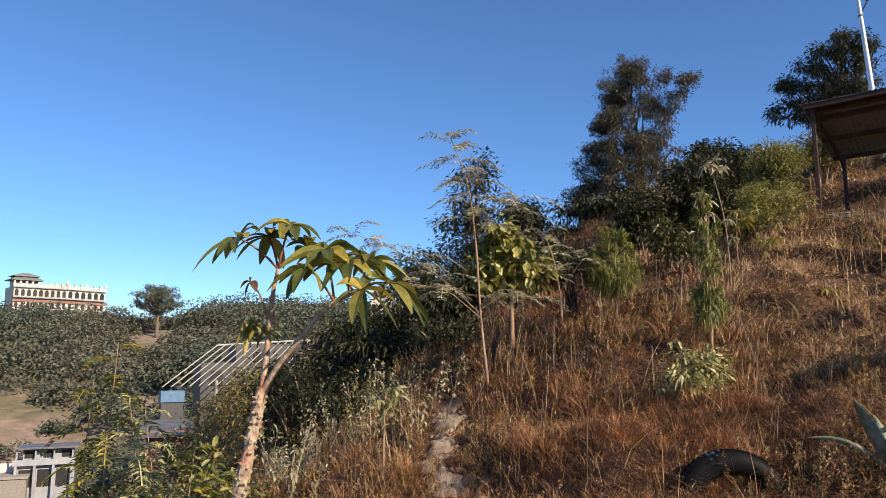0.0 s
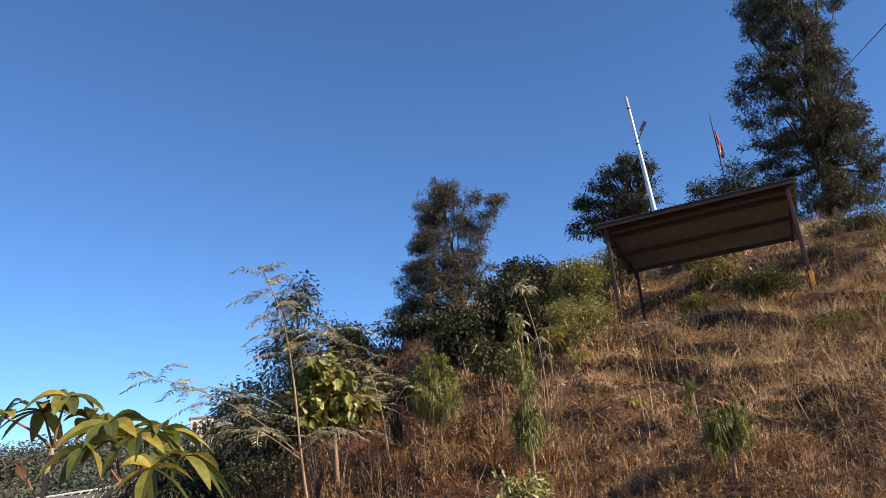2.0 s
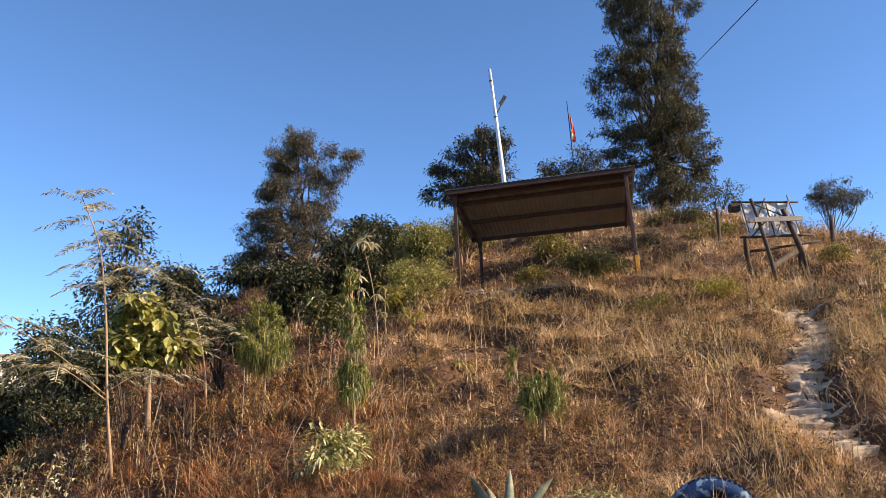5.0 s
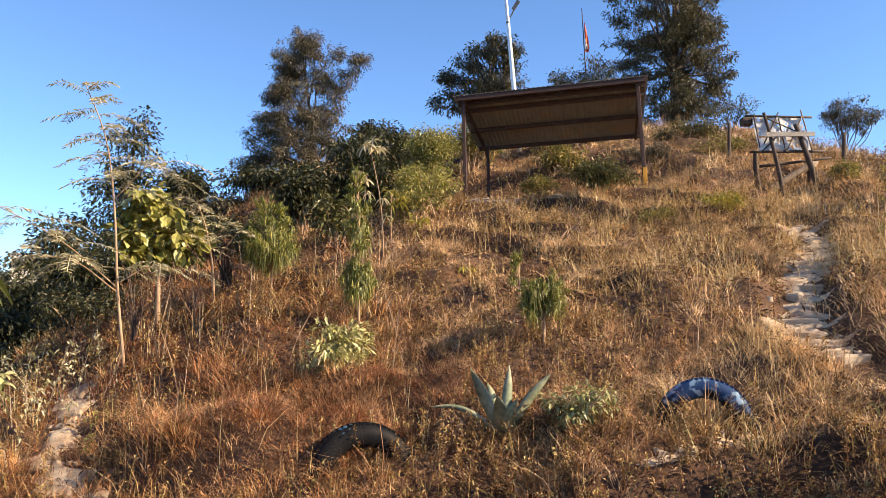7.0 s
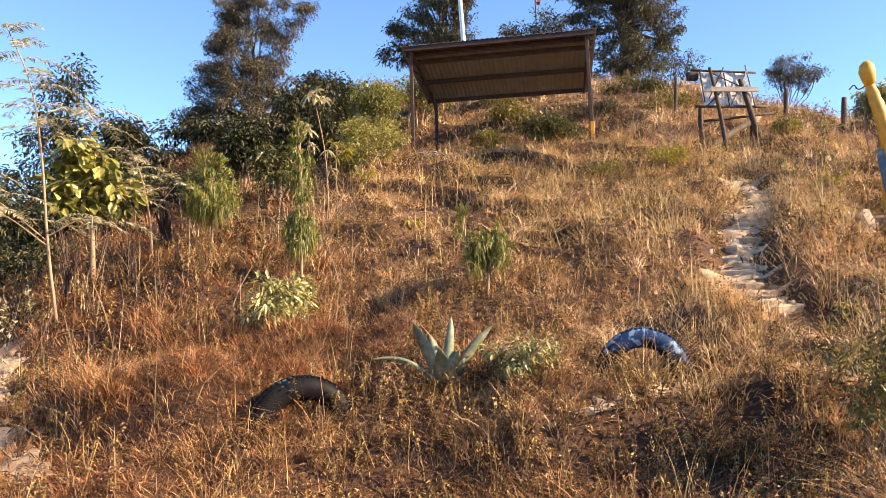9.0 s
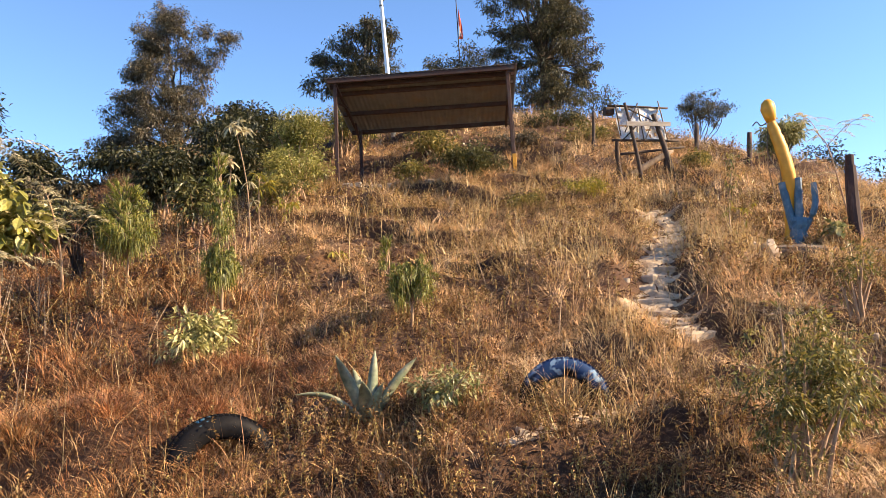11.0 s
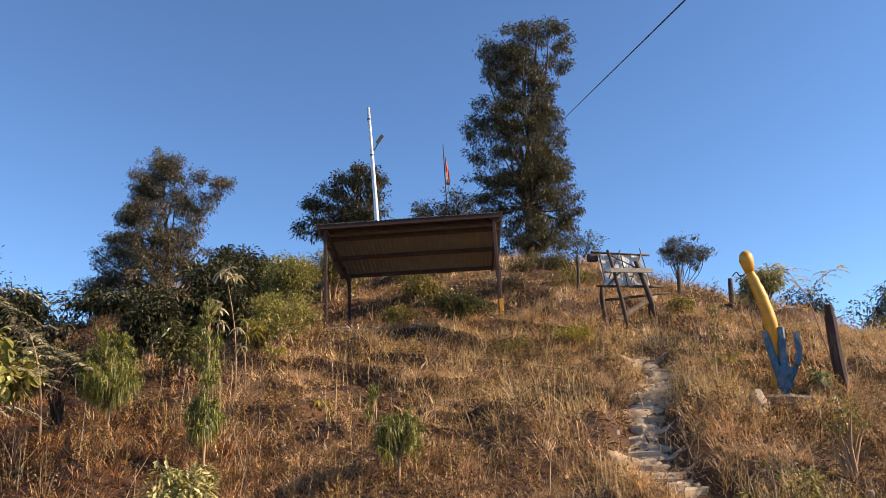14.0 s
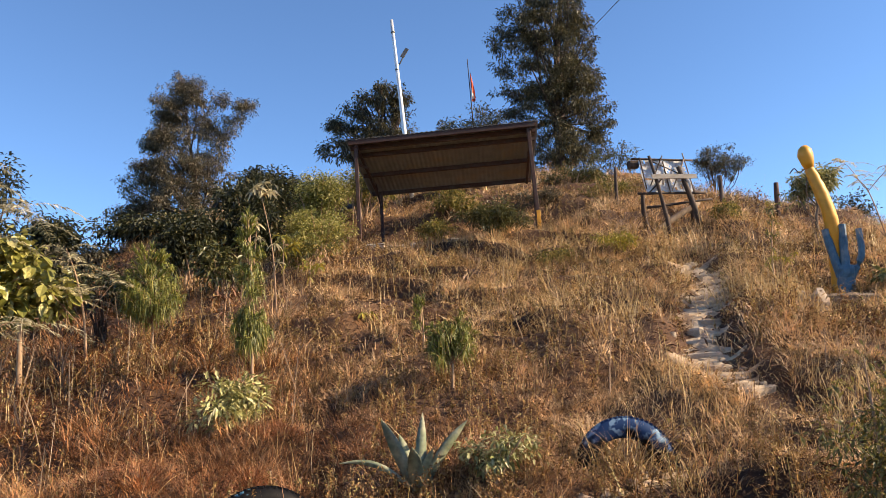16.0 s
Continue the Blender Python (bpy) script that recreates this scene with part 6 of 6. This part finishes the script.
rng = np.random.default_rng(190)
line = through_pts([(x, y, 0) for x, y in STEPS], 12)
d = unit(np.gradient(line, axis=0))
for i in range(5, len(line) - 2, 5):
    az = math.atan2(d[i, 1], d[i, 0]) + math.pi / 2 + rng.normal(0, 0.2)
    c = line[i] + np.array([d[i, 1], -d[i, 0], 0]) * rng.normal(0, 0.10)
    stone_piece(path_up, c[0], c[1], az, rng.uniform(0.10, 0.28), rng.uniform(0.06, 0.13), rng.uniform(0.02, 0.06), rng)
for i in range(40):
    k = rng.integers(4, len(line) - 4)
    c = line[k] + np.array([d[k, 1], -d[k, 0], 0]) * rng.normal(0, 0.15)
    s = rng.uniform(0.015, 0.04)
    stone_piece(path_up, c[0], c[1], rng.uniform(0, 3), s * 1.4, s, s * 0.8, rng)
line = through_pts([(x, y, 0) for x, y in TRAIL], 12)
for i in range(46):
    c = line[rng.integers(2, len(line) - 2)] + rng.normal(0, 0.14, 3)
    s = rng.uniform(0.012, 0.04)
    stone_piece(path_left, c[0], c[1], rng.uniform(0, 3), s * 1.5, s, s * 0.6, rng)
# scattered pale stones in the grass
for x, y in ((4.75, 4.75), (3.1, 5.1), (7.75, 3.9), (6.9, 4.3), (13.0, 11.6)):
    st = thing("stone", (x, y, z_at(x, y)), "loose pale stone lying in dry grass", "stone", "loose stones")
    stone_piece(st, x, y, rng.uniform(0, 3), 0.035, 0.028, 0.03, rng, M_ROCK, 0.02)

# ---- across the valley ----


def wall_block(name, parent, centre, half, yaw, mat, label=""):
    c, s = math.cos(yaw), math.sin(yaw)
    b = Build()
    box(b, centre, half, (c, s, 0), (-s, c, 0), (0, 0, 1), 0.0)
    return part(name, b, mat, parent, label)


def make_palace():
    a, k, e = np.array([-124.0, 217.5]), np.array([-113.5, 227.5]), np.array([-106.5, 237.5])
    z0, z1 = 8.0, 22.6
    t = thing("palace", (*k, z0), "long cream hilltop building with arcade and tiled tower", "building")
    for p, q, n in ((a, k, 9), (k, e, 6)):
        d = unit(q - p)
        ln = np.linalg.norm(q - p)
        yaw = math.atan2(d[1], d[0])
        back = np.array([-d[1], d[0]])
        mid = (p + q) / 2 + back * 4.5
        wall = wall_block("wall", t, (*mid, (z0 + z1) / 2), (ln / 2, 4.5, (z1 - z0) / 2), yaw, M_PLASTER)
        f = lambda s, out, z: np.array([*(p + d * s - back * out), z])  # noqa: E731
        for z, h, out, mat, nm in ((z1 + 0.45, 0.45, 0.2, M_PLASTER, "parapet"), (z1 - 0.1, 0.14, 0.5, M_WHITEWASH_SHADED, "cornice"), (z1 - 3.0, 0.2, 0.9, M_WHITEWASH_SHADED, "balcony_slab"), (z1 - 3.9, 0.45, 0.12, M_BRICK_RED, "brick_band"), (z1 - 6.6, 0.2, 0.6, M_WHITEWASH_SHADED, "cornice")):
            wall_block(nm, t, f(ln / 2, out / 2, z), (ln / 2 + 0.3, out / 2 + 0.2, h), yaw, mat)
        for i in range(n):
            s = (i + 0.5) * ln / n
            b = Build()
            hw = ln / n * 0.30
            arch = [(-hw, -1.1), (hw, -1.1), (hw, 0.1)] + [(hw * math.cos(q2), 0.1 + 0.75 * math.sin(q2)) for q2 in np.linspace(0.3, math.pi - 0.3, 6)] + [(-hw, 0.1)]
            front = [f(s + u, 0.16, z1 - 1.5 + v) for u, v in arch]
            m = len(front)
            rear = [f(s + u, -0.2, z1 - 1.5 + v) for u, v in arch]
            fan = [(j, (j + 1) % m, 2 * m) for j in range(m)]
            b.add(front + rear + [f(s, 0.16, z1 - 1.5)], [(j, (j + 1) % m, m + (j + 1) % m, m + j) for j in range(m)], fan)
            part("arch", b, M_OPENING, wall, "dark arched opening")
            wall_block("window", wall, f(s, 0.05, z1 - 5.2), (hw * 0.7, 0.15, 0.8), yaw, M_OPENING)
            wall_block("pillar", t, f(i * ln / n, 0.45, z1 + 0.75), (0.22, 0.22, 0.85), yaw, M_PLASTER)
    for p, h in ((k, 2.6), (e, 2.4), ((k + e) / 2, 1.6)):
        w = Build()
        tube(w, [(*p, z1 + 0.8), (*p, z1 + 1.4), (*p, z1 + 1.5 + h * 0.3), (*p, z1 + h)], [0.4, 0.5, 0.22, 0.05], 8)
        part("finial", w, M_PLASTER, t)
    d = unit(k - a)
    yaw = math.atan2(d[1], d[0])
    c = a + d * 3.6 + np.array([-d[1], d[0]]) * 4.0
    tower = wall_block("tower", t, (*c, z1 + 1.1), (3.1, 2.8, 1.1), yaw, M_PLASTER)
    for z, big, small, h in ((z1 + 2.2, 4.3, 2.6, 0.8), (z1 + 3.0, 2.9, 2.7, 0.4), (z1 + 3.4, 3.5, 1.0, 0.9)):
        b = Build()
        cc, ss = math.cos(yaw), math.sin(yaw)
        v = []
        for rr, zz in ((big, z - 0.25), (big, z), (small, z + h)):
            v += [(c[0] + (sx * rr * cc - sy * rr * 0.9 * ss), c[1] + (sx * rr * ss + sy * rr * 0.9 * cc), zz) for sx, sy in ((-1, -1), (1, -1), (1, 1), (-1, 1))]
        b.add(v, [(o + j, o + (j + 1) % 4, o + 4 + (j + 1) % 4, o + 4 + j) for o in (0, 4) for j in range(4)] + [(8, 9, 10, 11), (3, 2, 1, 0)])
        part("tiled_roof", b, M_PALACE_ROOF, t)
    for x in (-2.4, -0.8, 0.8, 2.4):
        q = c + d * x - np.array([-d[1], d[0]]) * 2.8
        wall_block("window", tower, (*q, z1 + 1.2), (0.45, 0.1, 0.6), yaw, M_OPENING)


make_palace()


def make_frame_house():
    t = thing("unfinished_house", (-15.0, 56.0, z_at(-15, 56)), "unfinished house with a bare pale roof frame", "house")
    ra, rb = np.array([-17.0, 57.4, 2.6]), np.array([-9.6, 61.3, 3.15])
    ea, eb = np.array([-18.9, 51.6, -0.3]), np.array([-11.0, 54.0, -0.1])
    d = unit((rb - ra)[:2])
    yaw = math.atan2(d[1], d[0])
    for i in range(15):
        s = i / 14
        a, c = ra + (rb - ra) * s, ea + (eb - ea) * s
        w = Build()
        tube(w, [a, c], 0.036, 6)
        part("rafter", w, M_BAMBOO, t)
    for s in (0.0,):
        w = Build()
        tube(w, [ra + (ea - ra) * s, rb + (eb - rb) * s], 0.07, 6)
        part("purlin", w, M_BAMBOO, t)
    for s in (0.35, 0.5, 0.65, 0.8, 0.95):
        p = ea + (eb - ea) * s + np.array([0.4, 0.8, 0.35])
        w = Build()
        tube(w, [p, (p[0], p[1], z_at(p[0], p[1]) - 0.2)], 0.10, 7)
        part("post", w, M_BAMBOO, t)
    # walls behind the rafters: shade put in by using the dark metal colour
    for c, half, mat in (((-12.4, 60.6, -0.9), (4.3, 1.4, 3.6), M_DARK_METAL), ((-15.5, 57.3, -2.0), (2.8, 1.4, 3.3), M_DARK_METAL)):
        b = wall_block("wall", t, c, half, yaw, mat)
        for x in (-0.6, 0.0, 0.6):
            q = np.array(c[:2]) + d * half[0] * x - np.array([-d[1], d[0]]) * half[1]
            wall_block("window", b, (*q, c[2] + half[2] - 1.1), (0.42, 0.08, 0.5), yaw, M_OPENING)
    wall_block("water_tank", t, (-18.2, 51.5, -0.9), (0.75, 0.6, 0.36), yaw, M_BLUE_TIN, "blue sheet-metal tank")
    wall_block("tank_stand", t, (-18.2, 51.5, -3.76), (0.7, 0.5, 2.5), yaw, M_DARK_METAL)
    wall_block("side_shed", t, (-9.4, 52.0, -2.1), (1.9, 1.4, 2.5), yaw, M_BLUE_TIN, "shaded blue tin shed")


make_frame_house()


def make_white_house():
    g = -8.7
    t = thing("white_house", (-33.1, 64.7, g), "two-storey whitewashed house with flat roof and columns", "house")
    yaw = math.radians(24)
    k = 0.62  # a small house
    c, s = math.cos(yaw), math.sin(yaw)
    f = lambda u, v, z: (-33.1 + k * (u * c - v * s), 64.7 + k * (u * s + v * c), g + k * z)  # noqa: E731
    lower = wall_block("wall", t, f(0, 0.6, -0.4), (k * 3.6, k * 2.0, k * 3.7), yaw, M_WHITEWASH_SHADED)
    upper = wall_block("wall", t, f(0.4, 0.8, 4.0), (k * 3.0, k * 1.8, k * 0.9), yaw, M_WHITEWASH_SHADED)
    wall_block("roof", t, f(0.4, 0.4, 5.0), (k * 3.6, k * 2.6, k * 0.12), yaw, M_TIN)
    wall_block("balcony_slab", t, f(0, -0.6, 2.9), (k * 3.7, k * 1.6, k * 0.10), yaw, M_WHITEWASH_SHADED)
    wall_block("parapet", t, f(0, -2.1, 3.25), (k * 3.7, k * 0.08, k * 0.30), yaw, M_WHITEWASH_SHADED)
    for x in (-3.3, -1.1, 1.1, 3.3):
        wall_block("column", t, f(x, -2.0, -0.4), (k * 0.16, k * 0.16, k * 3.4), yaw, M_WHITEWASH_SHADED)
        wall_block("column", t, f(x, -1.6, 4.1), (k * 0.10, k * 0.10, k * 0.9), yaw, M_WHITEWASH_SHADED)
    for x in (-2.2, 0.0, 2.2):
        wall_block("door_opening", lower, f(x, -1.42, 1.1), (k * 0.75, k * 0.06, k * 1.1), yaw, M_OPENING)
        wall_block("window", upper, f(x + 0.4, -1.02, 4.1), (k * 0.6, k * 0.06, k * 0.45), yaw, M_OPENING)
    wall_block("terrace", t, f(-5.0, -1.5, 1.6), (k * 3.4, k * 2.6, k * 0.15), yaw, M_SLAB, "grey concrete terrace")
    wall_block("terrace_wall", t, f(-5.0, 1.0, 2.2), (k * 3.4, k * 0.12, k * 0.7), yaw, M_PLASTER)
    wall_block("terrace_wall", t, f(-5.0, -1.5, -1.4), (k * 3.2, k * 2.4, k * 3.0), yaw, M_SLAB)


make_white_house()
t = thing("brick_hut", (-15.6, 44.0, z_at(-15.6, 44)), "small brown brick hut with a tin roof", "hut")
g = -4.4
yaw = 0.35
hut_wall = wall_block("wall", t, (-15.6, 44.0, g - 0.5), (1.15, 1.0, 2.5), yaw, M_BRICK_RED)
wall_block("door_opening", hut_wall, (-15.2, 43.03, g + 0.5), (0.32, 0.06, 0.8), yaw, M_OPENING)
b = Build()
box(b, (-15.6, 43.8, g + 2.1), (1.45, 1.4, 0.05), (math.cos(yaw), math.sin(yaw), 0), unit((-math.sin(yaw), math.cos(yaw), 0.25)), unit((0.08, -0.23, 1)))
part("roof", b, M_TIN, t)
t = thing("white_building", (-12.3, 149.6, z_at(-12.3, 149.6)), "small pale building among far trees", "building")
blk = wall_block("wall", t, (-12.3, 150.6, 12.4), (2.0, 2.2, 3.2), 0.1, M_PLASTER)
wall_block("roof", t, (-12.3, 150.6, 15.7), (2.3, 2.5, 0.15), 0.1, M_SLAB)
for x in (-1.0, 0.6):
    wall_block("window", blk, (-12.3 + x, 148.35 + 0.1 * x, 14.0), (0.35, 0.08, 0.6), 0.1, M_OPENING)

# lone far tree with a flat crown, in the haze-tinted leaf colour
g = z_at(-63.5, 168.4)
tree("far_tree", (-63.5, 168.4, g), [((0, 0, 15.7 - g), (5.6, 4.5, 1.5), 3), ((-2.8, 0, 13.9 - g), (3.0, 3, 1.1), 1.3), ((2.8, 0, 13.7 - g), (3.2, 3, 1.1), 1.3), ((0.5, 0, 17.3 - g), (3.4, 2.6, 0.9), 1.3), ((0.3, 0, 12.6 - g), (2.4, 2, 0.8), 0.5)],
     "tall lone tree with a flat spreading crown", leaf=M_FAR_WOOD_HAZE, clumps=210, per=32, spread=0.8, length=0.45, width=0.25, seed=200, trunk_r=0.45, limbs=70, fork=0.42, bark=M_BARK)


def far_woods():
    """Rounded crowns, each of several leafy domes, thick over the far ridge."""
    rng = np.random.default_rng(201)
    b = Build()
    for _ in range(1250):
        r = math.sqrt(rng.uniform(62**2, 238**2))
        deg = rng.uniform(-8, 44)
        az = math.radians(deg)
        small = 1.0
        x, y = -r * math.sin(az), r * math.cos(az)
        if 24 < deg < 42 and 88 < r < 138 and rng.random() < 0.9:
            if rng.random() < 0.5:
                continue
            small = 0.35
        if math.hypot(x + 114, y - 227) < 17 or (24 < deg < 31.5 and r > 216):
            continue
        if math.hypot(x + 12.3, y - 146) < 6 or (abs(deg - 20.7) < 1.3 and 150 < r < 190) or (abs(deg - 27.5) < 5 and r < 78):
            continue
        z = z_at(x, y)
        tall = rng.uniform(5.5, 10.0) * (0.6 if r < 100 else 1) * small
        if 196 < r < 217 and 23 < deg < 33:
            tall = rng.uniform(8.0, 11.0)
        elif abs(deg - 20.7) < 2.5 and r > 110:
            tall *= 0.75
        elif r > 170 and deg < 19:
            tall *= 1.3
        wide = tall * rng.uniform(0.5, 0.8)
        domes = int(rng.integers(4, 7))
        fine = 0.55 if r < 100 or small < 1 else 1.0
        for _ in range(domes):
            o = rng.normal(0, 0.30, 3) * [wide, wide, tall * 0.4]
            c = np.array([x, y, z + tall * 0.24]) + o
            k = int(rng.integers(34, 54))
            q = ball_dirs(k, rng)
            q[:, 2] = np.abs(q[:, 2]) * 1.0 - 0.35
            q = q * rng.uniform(0.75, 1.05, (k, 1))
            at = c + q * [wide * 0.5, wide * 0.5, tall * 0.33]
            leaves(b, at, q * [1, 1, 0.4] + rng.normal(0, 0.35, (k, 3)), rng.uniform(0.45, 0.9, k) * fine, rng.uniform(0.35, 0.7, k) * fine, rng, 0.3)
    solo("far_woods", b, M_FAR_WOOD_HAZE, "green woods covering the far ridge, haze mixed into the leaf colour", "woods", kind="stuff")


far_woods()


def valley_brush(name, mat, label, count, seed, span=(19, 60), turn=(7, 40), high=(0.7, 1.9)):
    rng = np.random.default_rng(seed)
    b = Build()
    for _ in range(count):
        r, deg = rng.uniform(*span), rng.uniform(*turn)
        az = math.radians(deg)
        x, y = -r * math.sin(az), r * math.cos(az)
        if math.hypot(x + 14, y - 57) < 4.5 or math.hypot(x + 15.6, y - 44) < 3.0:
            continue
        tall = rng.uniform(*high) * (0.8 if r < 25 else 1)
        k = int(rng.integers(70, 130) * (2.2 if r < 25 else 1))
        q = ball_dirs(k, rng) * rng.uniform(0.5, 1.1, (k, 1))
        at = np.array([x, y, z_at(x, y) + tall * 0.4]) + q * [tall * 0.7, tall * 0.7, tall * 0.55]
        leaves(b, at, q + rng.normal(0, 0.5, (k, 3)), rng.uniform(0.12, 0.3, k) * min(1, 0.25 + r / 55), rng.uniform(0.06, 0.15, k) * min(1, 0.25 + r / 55), rng, 0.3)
    solo(name, b, mat, label, "brush", kind="stuff")


valley_brush("valley_brush", M_LEAF_OLIVE, "dry olive brush covering the valley side", 420, 205)
valley_brush("valley_brush", M_WEED, "brown brush covering the valley side", 420, 206)
valley_brush("valley_brush", M_LEAF_DULL, "green brush in front of the unfinished house", 90, 207, (36, 52), (6, 24), (1.3, 2.4))
